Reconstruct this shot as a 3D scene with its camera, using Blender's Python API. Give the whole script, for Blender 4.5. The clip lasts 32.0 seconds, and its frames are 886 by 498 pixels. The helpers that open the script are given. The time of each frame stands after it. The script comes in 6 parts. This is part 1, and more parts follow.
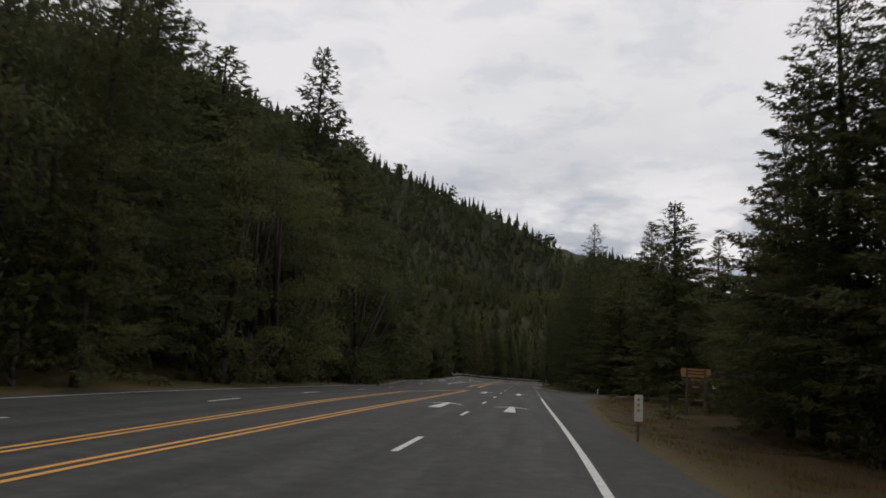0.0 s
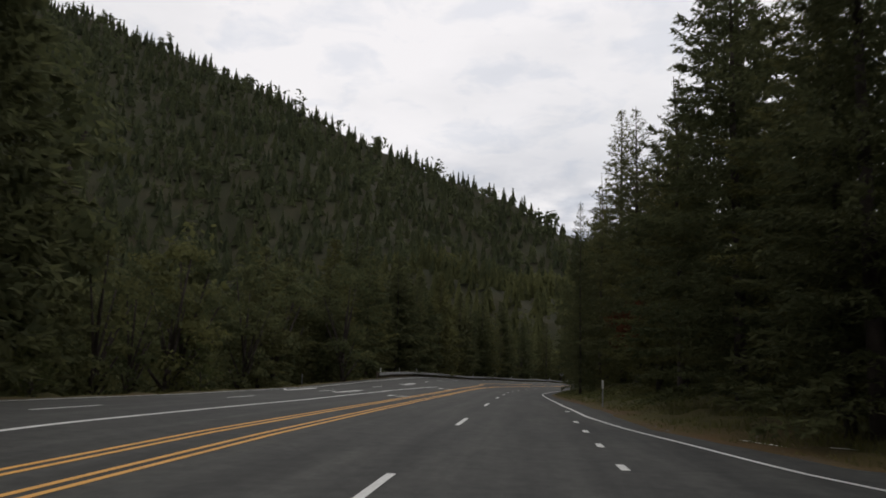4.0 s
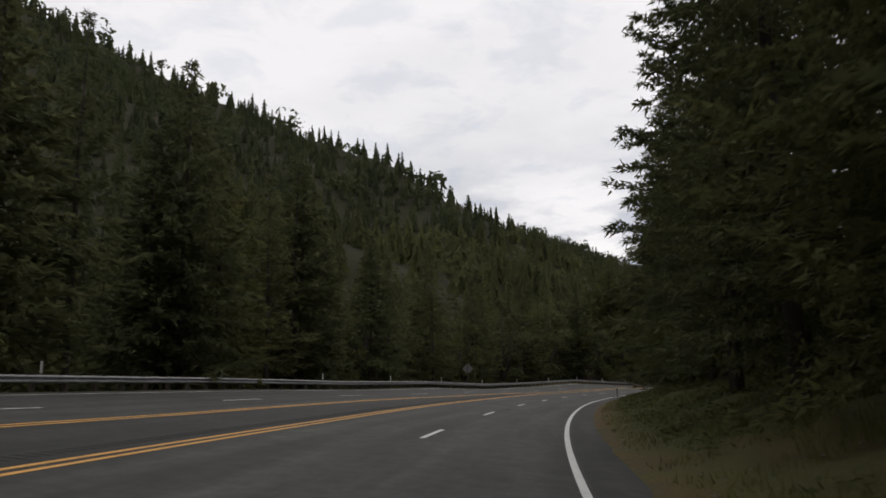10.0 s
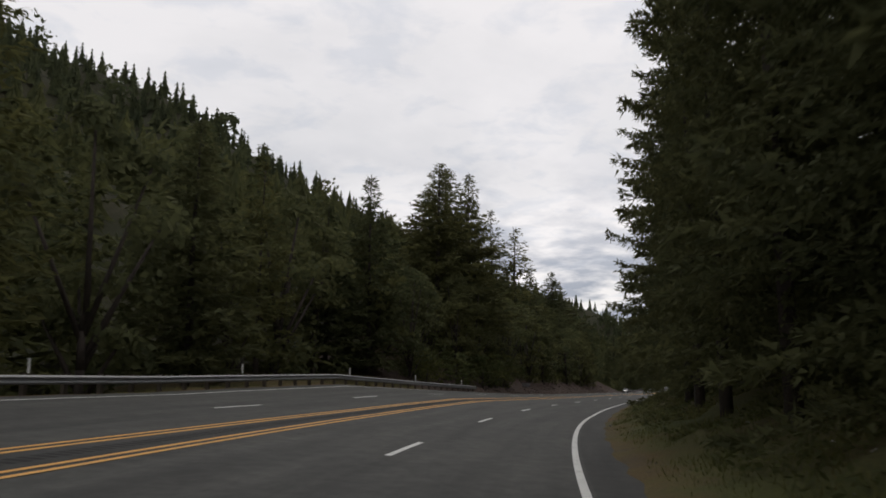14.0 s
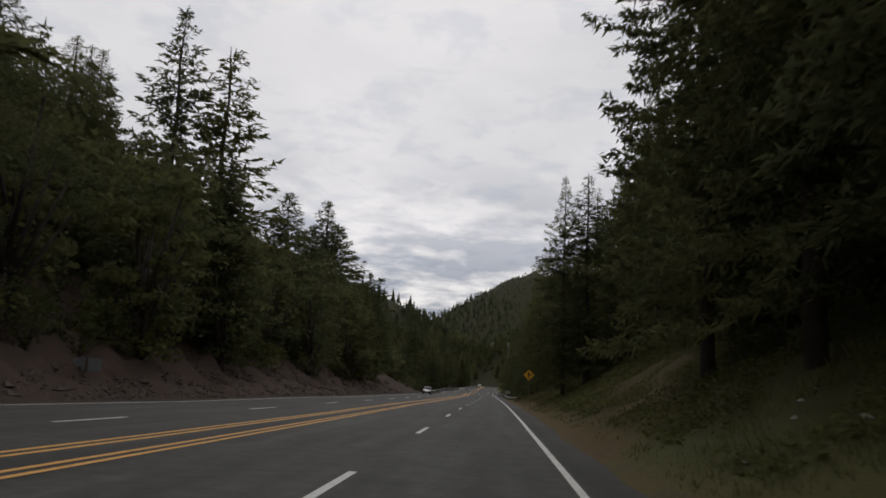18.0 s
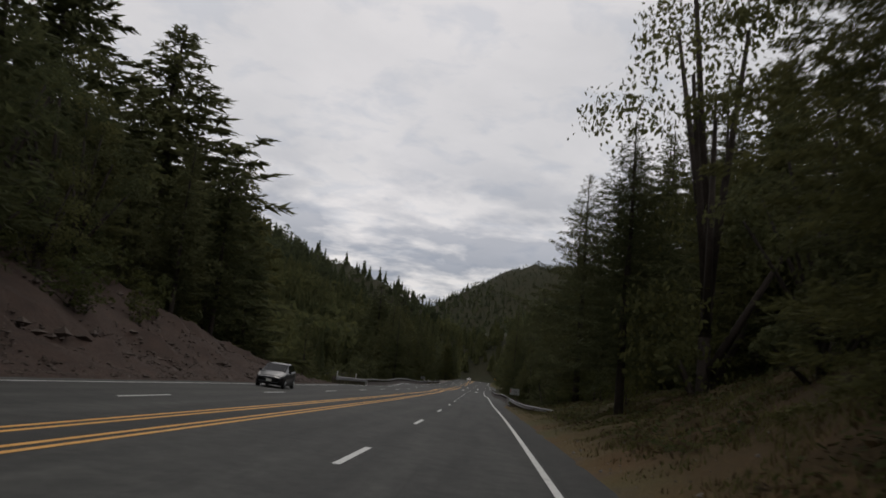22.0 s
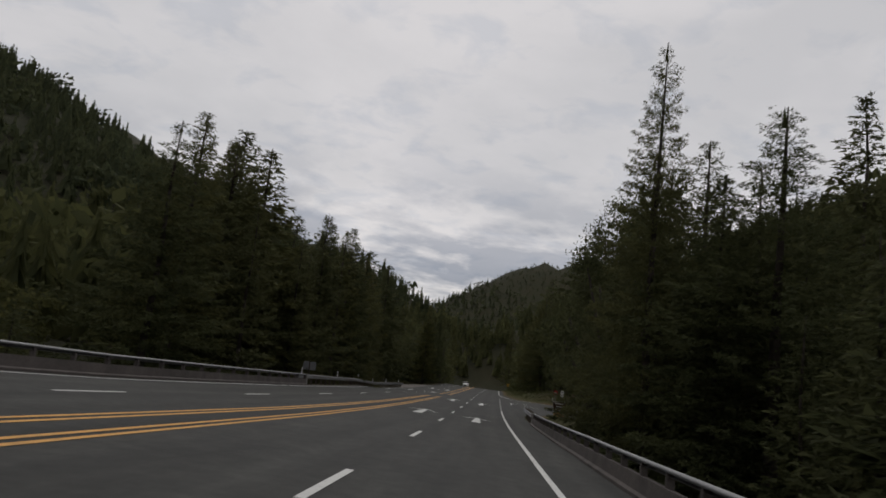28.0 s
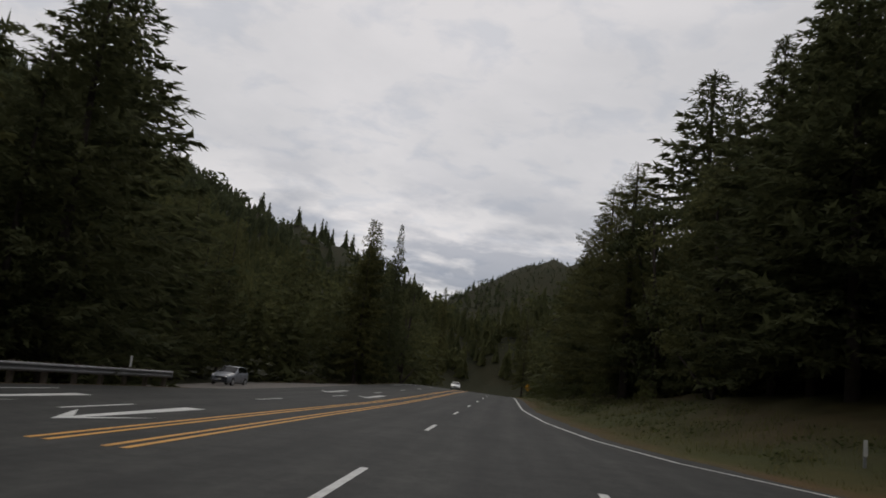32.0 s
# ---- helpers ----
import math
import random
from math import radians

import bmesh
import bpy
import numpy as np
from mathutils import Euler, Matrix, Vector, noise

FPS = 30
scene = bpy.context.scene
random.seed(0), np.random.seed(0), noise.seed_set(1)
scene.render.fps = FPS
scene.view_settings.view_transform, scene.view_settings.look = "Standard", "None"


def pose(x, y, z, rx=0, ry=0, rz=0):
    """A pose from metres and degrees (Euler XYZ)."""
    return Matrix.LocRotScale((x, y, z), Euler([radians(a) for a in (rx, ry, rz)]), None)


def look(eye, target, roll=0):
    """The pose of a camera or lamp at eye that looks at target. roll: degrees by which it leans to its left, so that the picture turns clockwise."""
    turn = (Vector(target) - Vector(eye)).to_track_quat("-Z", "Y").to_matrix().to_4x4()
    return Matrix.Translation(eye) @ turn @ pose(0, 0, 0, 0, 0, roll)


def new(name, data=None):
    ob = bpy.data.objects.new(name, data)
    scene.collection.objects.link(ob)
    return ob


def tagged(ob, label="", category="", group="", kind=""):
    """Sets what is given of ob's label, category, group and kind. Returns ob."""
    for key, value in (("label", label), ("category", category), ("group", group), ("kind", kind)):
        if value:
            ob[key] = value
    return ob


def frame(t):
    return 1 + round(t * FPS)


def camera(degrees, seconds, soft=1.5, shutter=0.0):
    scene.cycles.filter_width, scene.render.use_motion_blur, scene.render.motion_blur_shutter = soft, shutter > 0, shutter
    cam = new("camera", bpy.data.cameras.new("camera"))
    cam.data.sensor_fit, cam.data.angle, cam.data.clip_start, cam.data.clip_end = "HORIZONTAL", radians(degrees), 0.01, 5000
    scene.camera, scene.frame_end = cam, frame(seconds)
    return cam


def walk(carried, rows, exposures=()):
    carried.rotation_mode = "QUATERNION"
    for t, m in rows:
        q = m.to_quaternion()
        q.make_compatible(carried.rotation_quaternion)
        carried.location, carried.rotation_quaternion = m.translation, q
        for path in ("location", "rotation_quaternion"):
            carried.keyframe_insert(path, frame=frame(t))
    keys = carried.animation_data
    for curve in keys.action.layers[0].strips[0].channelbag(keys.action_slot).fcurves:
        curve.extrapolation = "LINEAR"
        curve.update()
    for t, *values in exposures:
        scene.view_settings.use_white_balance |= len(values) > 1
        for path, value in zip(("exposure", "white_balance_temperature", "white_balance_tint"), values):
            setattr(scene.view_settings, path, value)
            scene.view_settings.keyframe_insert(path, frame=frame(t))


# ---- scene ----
cam = camera(59.94, 32.0, soft=1.7, shutter=0.15)
ROWS = [  # seconds, x, y, z, tilt, lean, turn
    (0.0, 2.71, -1.18, 1.57, 98.90, -3.24, 7.55),
    (0.5, 2.52, 10.74, 1.51, 98.81, -3.04, 7.51),
    (1.0, 2.18, 22.61, 1.44, 98.73, -3.19, 7.41),
    (1.5, 1.83, 34.43, 1.35, 98.75, -3.41, 7.42),
    (2.0, 1.48, 46.24, 1.27, 98.66, -3.18, 7.50),
    (2.5, 1.14, 58.08, 1.18, 98.77, -3.37, 7.35),
    (3.0, 0.79, 69.94, 1.12, 98.85, -2.85, 7.42),
    (3.5, 0.40, 81.76, 1.09, 98.92, -2.29, 7.56),
    (4.0, 0.01, 93.48, 1.07, 98.99, -1.74, 7.67),
    (4.5, -0.36, 105.02, 1.04, 99.07, -1.31, 7.73),
    (5.0, -0.62, 116.14, 1.02, 98.96, -1.47, 7.78),
    (5.5, -0.89, 126.36, 1.00, 99.03, -3.09, 6.82),
    (6.0, -1.17, 136.79, 0.93, 99.19, -3.01, 6.13),
    (6.5, -1.36, 148.46, 0.80, 99.43, -2.60, 5.79),
    (7.0, -1.54, 160.24, 0.63, 99.14, -2.04, 5.88),
    (7.5, -1.72, 170.98, 0.45, 99.19, -2.16, 5.57),
    (8.0, -1.84, 181.77, 0.28, 99.04, -2.58, 4.90),
    (8.5, -1.77, 193.70, 0.07, 99.08, -1.88, 3.70),
    (9.0, -1.47, 205.76, -0.12, 99.31, 1.39, 2.91),
    (9.5, -0.93, 216.82, -0.27, 99.41, 0.07, 0.92),
    (10.0, -0.08, 227.58, -0.38, 99.63, 0.85, -0.51),
    (10.5, 1.22, 238.85, -0.47, 99.72, 0.19, -2.24),
    (11.0, 2.93, 250.30, -0.55, 99.82, -0.55, -4.19),
    (11.5, 4.89, 261.47, -0.64, 99.88, -0.77, -5.73),
    (12.0, 7.15, 272.53, -0.73, 99.85, -1.86, -7.53),
    (12.5, 9.78, 283.69, -0.82, 99.65, -0.13, -8.19),
    (13.0, 12.73, 294.89, -0.94, 99.64, -0.31, -9.77),
    (13.5, 15.93, 305.98, -1.05, 99.71, -1.01, -11.42),
    (14.0, 19.38, 316.95, -1.12, 99.67, -0.36, -13.78),
    (14.5, 23.23, 327.75, -1.19, 99.63, -0.05, -16.23),
    (15.0, 27.53, 338.38, -1.29, 99.59, 0.26, -18.63),
    (15.5, 32.23, 348.87, -1.41, 99.55, 0.19, -20.86),
    (16.0, 37.28, 359.29, -1.54, 99.54, -1.99, -23.55),
    (16.5, 42.85, 369.79, -1.64, 99.79, -0.59, -25.00),
    (17.0, 48.69, 380.16, -1.72, 99.82, -0.75, -26.47),
    (17.5, 54.66, 390.21, -1.80, 99.80, -1.17, -27.50),
    (18.0, 60.82, 400.31, -1.87, 99.68, -2.50, -28.39),
    (18.5, 67.41, 410.69, -1.95, 99.71, -3.87, -29.02),
    (19.0, 74.06, 421.12, -2.04, 99.67, -4.76, -29.24),
    (19.5, 80.45, 431.32, -2.13, 99.63, -5.24, -29.27),
    (20.0, 86.84, 441.49, -2.25, 99.46, -5.33, -29.01),
    (20.5, 93.38, 451.99, -2.38, 99.36, -6.43, -29.34),
    (21.0, 99.99, 462.63, -2.54, 99.26, -7.09, -29.38),
    (21.5, 106.62, 473.17, -2.72, 99.15, -6.14, -29.09),
    (22.0, 113.28, 483.74, -2.90, 99.25, -5.61, -28.90),
    (22.5, 119.99, 494.45, -3.08, 99.30, -5.74, -28.85),
    (23.0, 126.56, 504.96, -3.26, 99.16, -5.31, -28.47),
    (23.5, 132.76, 515.12, -3.40, 99.37, -5.21, -28.24),
    (24.0, 139.03, 525.47, -3.56, 99.27, -5.82, -28.18),
    (24.5, 145.79, 536.51, -3.72, 99.20, -6.14, -28.23),
    (25.0, 152.60, 547.67, -3.88, 99.20, -6.19, -28.39),
    (25.5, 159.13, 558.25, -3.99, 99.32, -6.33, -28.52),
    (26.0, 165.33, 568.45, -4.06, 99.49, -6.19, -28.61),
    (26.5, 171.47, 578.57, -4.14, 99.67, -5.99, -28.59),
    (27.0, 177.79, 588.98, -4.27, 99.85, -5.79, -28.49),
    (27.5, 184.49, 600.04, -4.45, 100.02, -5.81, -28.46),
    (28.0, 191.58, 611.68, -4.63, 99.91, -6.49, -28.77),
    (28.5, 198.41, 622.73, -4.79, 100.08, -6.67, -28.97),
    (29.0, 205.13, 633.48, -4.94, 100.23, -6.83, -29.06),
    (29.5, 212.11, 644.55, -5.06, 100.27, -6.82, -28.92),
    (30.0, 219.50, 656.21, -5.14, 100.45, -6.92, -29.12),
    (30.5, 226.99, 668.54, -5.12, 100.64, -6.23, -28.94),
    (31.0, 234.11, 680.19, -5.02, 100.54, -6.25, -28.92),
    (31.5, 240.50, 689.97, -4.89, 100.48, -5.89, -28.53),
    (32.0, 246.20, 698.72, -4.74, 100.24, -6.50, -28.39),
]
walk(cam, [(t, pose(x, y, z, a, b, c)) for t, x, y, z, a, b, c in ROWS],
     [(t, e, 6650, 10.8) for t, e in ((0, 0.05), (2.5, 0.08), (4.5, 0.27), (9, 0.27), (13, 0.06), (15.5, 0.26), (17, 0.2), (18, 0.0), (20, -0.06), (23, -0.17), (25, -0.15), (28, -0.25), (30, -0.14), (31, -0.22), (32, -0.17))])

# ---- sky and sun: high, broken overcast, the sun behind it ahead and to the right ----
world = bpy.data.worlds.new("overcast")
scene.world = world
world.use_nodes = True
wn, wl = world.node_tree.nodes, world.node_tree.links
wn.clear()


def wnode(kind, **props):
    n = wn.new(kind)
    for k, v in props.items():
        if k == "kind_of":
            n.operation = v
        else:
            n.inputs[k].default_value = v
    return n


w_out, w_bg = wn.new("ShaderNodeOutputWorld"), wn.new("ShaderNodeBackground")
sky = wn.new("ShaderNodeTexSky")
sky.sky_type, sky.sun_disc = "NISHITA", False
sky.sun_elevation, sky.sun_rotation = radians(52), radians(25)
w_co, w_sep = wn.new("ShaderNodeTexCoord"), wn.new("ShaderNodeSeparateXYZ")
wl.new(w_co.outputs["Generated"], w_sep.inputs[0])
w_h = wnode("ShaderNodeMath", kind_of="MAXIMUM")
w_h.inputs[1].default_value = 0.0
wl.new(w_sep.outputs["Z"], w_h.inputs[0])
w_h2 = wnode("ShaderNodeMath", kind_of="ADD")
w_h2.inputs[1].default_value = 0.16
wl.new(w_h.outputs[0], w_h2.inputs[0])
w_flat = wnode("ShaderNodeVectorMath", kind_of="DIVIDE")
w_den = wn.new("ShaderNodeCombineXYZ")
for i in range(3):
    wl.new(w_h2.outputs[0], w_den.inputs[i])
wl.new(w_co.outputs["Generated"], w_flat.inputs[0])
wl.new(w_den.outputs[0], w_flat.inputs[1])
w_n1 = wnode("ShaderNodeTexNoise", Scale=1.2, Detail=8.0, Roughness=0.55, Distortion=0.2)
w_n2 = wnode("ShaderNodeTexNoise", Scale=6.5, Detail=5.0, Roughness=0.55, Distortion=0.3)
w_n3 = wnode("ShaderNodeTexNoise", Scale=2.6, Detail=7.0, Roughness=0.55, Distortion=0.15)
for n in (w_n1, w_n2, w_n3):
    wl.new(w_flat.outputs[0], n.inputs["Vector"])


def wramp(fac, p0, c0, p1, c1):
    r = wn.new("ShaderNodeValToRGB")
    (r.color_ramp.elements[0].position, r.color_ramp.elements[0].color), (r.color_ramp.elements[1].position, r.color_ramp.elements[1].color) = (p0, c0), (p1, c1)
    wl.new(fac, r.inputs[0])
    return r.outputs[0]


def wtimes(a, c, fac):
    m = wn.new("ShaderNodeMix")
    m.data_type, m.blend_type = "RGBA", "MULTIPLY"
    if isinstance(fac, float):
        m.inputs[0].default_value = fac
    else:
        wl.new(fac, m.inputs[0])
    wl.new(a, m.inputs[6])
    wl.new(c, m.inputs[7])
    return m.outputs[2]


w_base = wramp(w_n1.outputs["Fac"], 0.38, (0.55, 0.55, 0.565, 1), 0.6, (0.655, 0.645, 0.655, 1))
w_base = wtimes(w_base, wramp(w_n2.outputs["Fac"], 0.34, (0.85, 0.88, 0.92, 1), 0.49, (1, 1, 1, 1)), 0.9)
# heaped cloud with grey undersides low over the hills
w_low = wramp(w_h.outputs[0], 0.12, (1, 1, 1, 1), 0.3, (0, 0, 0, 1))
w_cloud = wtimes(w_base, wramp(w_n3.outputs["Fac"], 0.42, (0.44, 0.48, 0.56, 1), 0.57, (1.14, 1.12, 1.1, 1)), w_low)
w_sky = wn.new("ShaderNodeMix")
w_sky.data_type, w_sky.blend_type = "RGBA", "MULTIPLY"
w_sky.inputs[0].default_value = 1.0
w_sky.inputs[7].default_value = (0.1, 0.1, 0.1, 1)
wl.new(sky.outputs[0], w_sky.inputs[6])
w_mix = wn.new("ShaderNodeMix")
w_mix.data_type = "RGBA"
w_mix.inputs[0].default_value = 0.93
wl.new(w_sky.outputs[2], w_mix.inputs[6])
wl.new(w_cloud, w_mix.inputs[7])
wl.new(w_mix.outputs[2], w_bg.inputs[0])
w_bg.inputs[1].default_value = 1.2
wl.new(w_bg.outputs[0], w_out.inputs[0])
sun = new("sun", bpy.data.lights.new("sun", "SUN"))
sun.data.energy, sun.data.angle, sun.data.color = 0.3, radians(16), (1, 0.96, 0.9)
sun.matrix_world = look((120, 250, 300), (0, 0, 0))


# ---- materials ----
def material(name, rough=0.9, metal=0.0, spec=0.3):
    m = bpy.data.materials.new(name)
    m.use_nodes = True
    b = m.node_tree.nodes["Principled BSDF"]
    b.inputs["Roughness"].default_value, b.inputs["Metallic"].default_value = rough, metal
    b.inputs["Specular IOR Level"].default_value = spec
    return m, m.node_tree.nodes, m.node_tree.links, b


def noise_node(ns, ls, scale, detail=3.0, rough=0.55, vector=None):
    n = ns.new("ShaderNodeTexNoise")
    n.inputs["Scale"].default_value, n.inputs["Detail"].default_value, n.inputs["Roughness"].default_value = scale, detail, rough
    if vector is None:
        vector = ns.new("ShaderNodeTexCoord").outputs["Object"]
    ls.new(vector, n.inputs["Vector"])
    return n.outputs["Fac"]


def ramp(ns, ls, fac, stops):
    r = ns.new("ShaderNodeValToRGB")
    while len(r.color_ramp.elements) < len(stops):
        r.color_ramp.elements.new(0.5)
    for e, (p, c) in zip(r.color_ramp.elements, stops):
        e.position, e.color = p, (*c, 1)
    ls.new(fac, r.inputs[0])
    return r.outputs[0]


def mix(ns, ls, fac, a, b, blend="MIX"):
    m = ns.new("ShaderNodeMix")
    m.data_type, m.blend_type = "RGBA", blend
    for sock, v in ((m.inputs[0], fac), (m.inputs[6], a), (m.inputs[7], b)):
        if isinstance(v, (int, float)):
            sock.default_value = v
        elif isinstance(v, tuple):
            sock.default_value = (*v, 1)
        else:
            ls.new(v, sock)
    return m.outputs[2]


def bump(ns, ls, b, height, strength, distance):
    n = ns.new("ShaderNodeBump")
    n.inputs["Strength"].default_value, n.inputs["Distance"].default_value = strength, distance
    ls.new(height, n.inputs["Height"])
    ls.new(n.outputs[0], b.inputs["Normal"])


def speckled(name, dark, light, scale, fine, rough=0.9, bumpy=0.4, depth=0.01, spread=0.22, metal=0.0, spec=0.3):
    """A surface in two tones, blotched at `scale` per metre and grained at `fine` per metre."""
    m, ns, ls, b = material(name, rough, metal, spec)
    a, f = noise_node(ns, ls, scale, 4), noise_node(ns, ls, fine, 3, 0.7)
    c = mix(ns, ls, 0.45, ramp(ns, ls, a, [(0.5 - spread, dark), (0.5 + spread, light)]),
            ramp(ns, ls, f, [(0.3, dark), (0.7, light)]))
    ls.new(c, b.inputs["Base Color"])
    if bumpy:
        bump(ns, ls, b, f, bumpy, depth)
    return m


def asphalt_material(name="asphalt", tone_by=1.0):
    m, ns, ls, b = material(name, 0.82, 0, 0.35)
    lane, along = ns.new("ShaderNodeAttribute"), ns.new("ShaderNodeAttribute")
    lane.attribute_name, along.attribute_name = "across", "along"
    co = ns.new("ShaderNodeTexCoord").outputs["Object"]
    grit, patch = noise_node(ns, ls, 45, 3, 0.75, co), noise_node(ns, ls, 0.35, 5, 0.6, co)
    # worn, polished wheel paths: two to a lane
    w = ns.new("ShaderNodeMath")
    w.operation = "MULTIPLY"
    w.inputs[1].default_value = 2 * math.pi / 1.83
    ls.new(lane.outputs["Fac"], w.inputs[0])
    c = ns.new("ShaderNodeMath")
    c.operation = "COSINE"
    ls.new(w.outputs[0], c.inputs[0])
    s = ns.new("ShaderNodeMath")
    s.operation = "MULTIPLY_ADD"
    s.inputs[1].default_value, s.inputs[2].default_value = 0.5, 0.5
    ls.new(c.outputs[0], s.inputs[0])
    stretch = ns.new("ShaderNodeCombineXYZ")
    sc = ns.new("ShaderNodeMath")
    sc.operation = "MULTIPLY"
    sc.inputs[1].default_value = 0.06
    ls.new(along.outputs["Fac"], sc.inputs[0])
    ls.new(lane.outputs["Fac"], stretch.inputs[0])
    ls.new(sc.outputs[0], stretch.inputs[1])
    streak = noise_node(ns, ls, 1.3, 4, 0.6, stretch.outputs[0])
    base = ramp(ns, ls, grit, [(0.25, tuple(v * tone_by for v in (0.031, 0.0315, 0.03))), (0.75, tuple(v * tone_by for v in (0.066, 0.0665, 0.062)))])
    tone = mix(ns, ls, 0.9, base, ramp(ns, ls, streak, [(0.3, (0.58, 0.58, 0.58)), (0.7, (1.3, 1.29, 1.26))]), "MULTIPLY")
    tone = mix(ns, ls, 0.75, tone, ramp(ns, ls, patch, [(0.3, (0.74, 0.75, 0.74)), (0.7, (1.14, 1.15, 1.11))]), "MULTIPLY")
    mottle = noise_node(ns, ls, 2.2, 6, 0.78, co)
    tone = mix(ns, ls, 0.8, tone, ramp(ns, ls, mottle, [(0.36, (0.6, 0.6, 0.6)), (0.64, (1.35, 1.36, 1.31))]), "MULTIPLY")
    tone = mix(ns, ls, 1.0, tone, ramp(ns, ls, s.outputs[0], [(0.0, (1.08, 1.08, 1.08)), (1.0, (0.86, 0.86, 0.86))]), "MULTIPLY")
    crack = ns.new("ShaderNodeTexVoronoi")
    crack.feature = "DISTANCE_TO_EDGE"
    crack.inputs["Scale"].default_value = 0.16
    ls.new(co, crack.inputs["Vector"])
    gap = ramp(ns, ls, crack.outputs["Distance"], [(0.0, (0.55, 0.55, 0.55)), (0.004, (1, 1, 1))])
    tone = mix(ns, ls, 0.6, tone, gap, "MULTIPLY")
    # asphalt turns darker between 430 and 600 m along
    tone_along = ns.new("ShaderNodeMapRange")
    tone_along.inputs["From Min"].default_value, tone_along.inputs["From Max"].default_value = 430, 600
    tone_along.inputs["To Min"].default_value, tone_along.inputs["To Max"].default_value = 1.0, 0.76
    ls.new(along.outputs["Fac"], tone_along.inputs["Value"])
    tone = mix(ns, ls, 1.0, tone, tone_along.outputs["Result"], "MULTIPLY")
    ls.new(tone, b.inputs["Base Color"])
    bump(ns, ls, b, grit, 0.35, 0.004)
    return m


def paint_material(name, colour):
    m, ns, ls, b = material(name, 0.7, 0, 0.4)
    wear, fine = noise_node(ns, ls, 3.0, 5, 0.7), noise_node(ns, ls, 40, 2, 0.6)
    worn = tuple(0.45 * v + 0.03 for v in colour)
    c = mix(ns, ls, 0.5, ramp(ns, ls, wear, [(0.32, worn), (0.5, colour)]), ramp(ns, ls, fine, [(0.3, worn), (0.5, colour)]))
    ls.new(c, b.inputs["Base Color"])
    return m


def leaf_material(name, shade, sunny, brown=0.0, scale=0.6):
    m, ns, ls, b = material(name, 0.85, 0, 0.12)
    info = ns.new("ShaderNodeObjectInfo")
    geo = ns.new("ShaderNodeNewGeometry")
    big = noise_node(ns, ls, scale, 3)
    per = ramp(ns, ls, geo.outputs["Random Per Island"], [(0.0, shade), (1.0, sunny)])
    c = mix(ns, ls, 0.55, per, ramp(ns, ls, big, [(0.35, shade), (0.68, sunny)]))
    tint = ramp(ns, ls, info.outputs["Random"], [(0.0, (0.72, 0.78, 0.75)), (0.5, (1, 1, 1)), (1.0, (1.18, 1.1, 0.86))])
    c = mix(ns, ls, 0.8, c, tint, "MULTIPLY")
    ls.new(c, b.inputs["Base Color"])
    b.inputs["Subsurface Weight"].default_value = 0.0
    t = ns.new("ShaderNodeBsdfTranslucent")
    ls.new(c, t.inputs["Color"])
    ms = ns.new("ShaderNodeMixShader")
    ms.inputs[0].default_value = 0.48
    ls.new(b.outputs[0], ms.inputs[1])
    ls.new(t.outputs[0], ms.inputs[2])
    ls.new(ms.outputs[0], ns["Material Output"].inputs["Surface"])
    return m


def ground_material():
    m, ns, ls, b = material("forest_floor", 0.95, 0, 0.15)
    a, f, g = noise_node(ns, ls, 0.05, 5), noise_node(ns, ls, 1.2, 5, 0.7), noise_node(ns, ls, 9, 3, 0.7)
    c = mix(ns, ls, 0.5, ramp(ns, ls, a, [(0.35, (0.024, 0.031, 0.017)), (0.65, (0.042, 0.038, 0.021))]),
            ramp(ns, ls, f, [(0.3, (0.018, 0.023, 0.012)), (0.7, (0.058, 0.05, 0.029))]))
    c = mix(ns, ls, 0.4, c, ramp(ns, ls, g, [(0.3, (0.5, 0.5, 0.5)), (0.7, (1.4, 1.4, 1.35))]), "MULTIPLY")
    ls.new(c, b.inputs["Base Color"])
    bump(ns, ls, b, f, 0.8, 0.3)
    return m


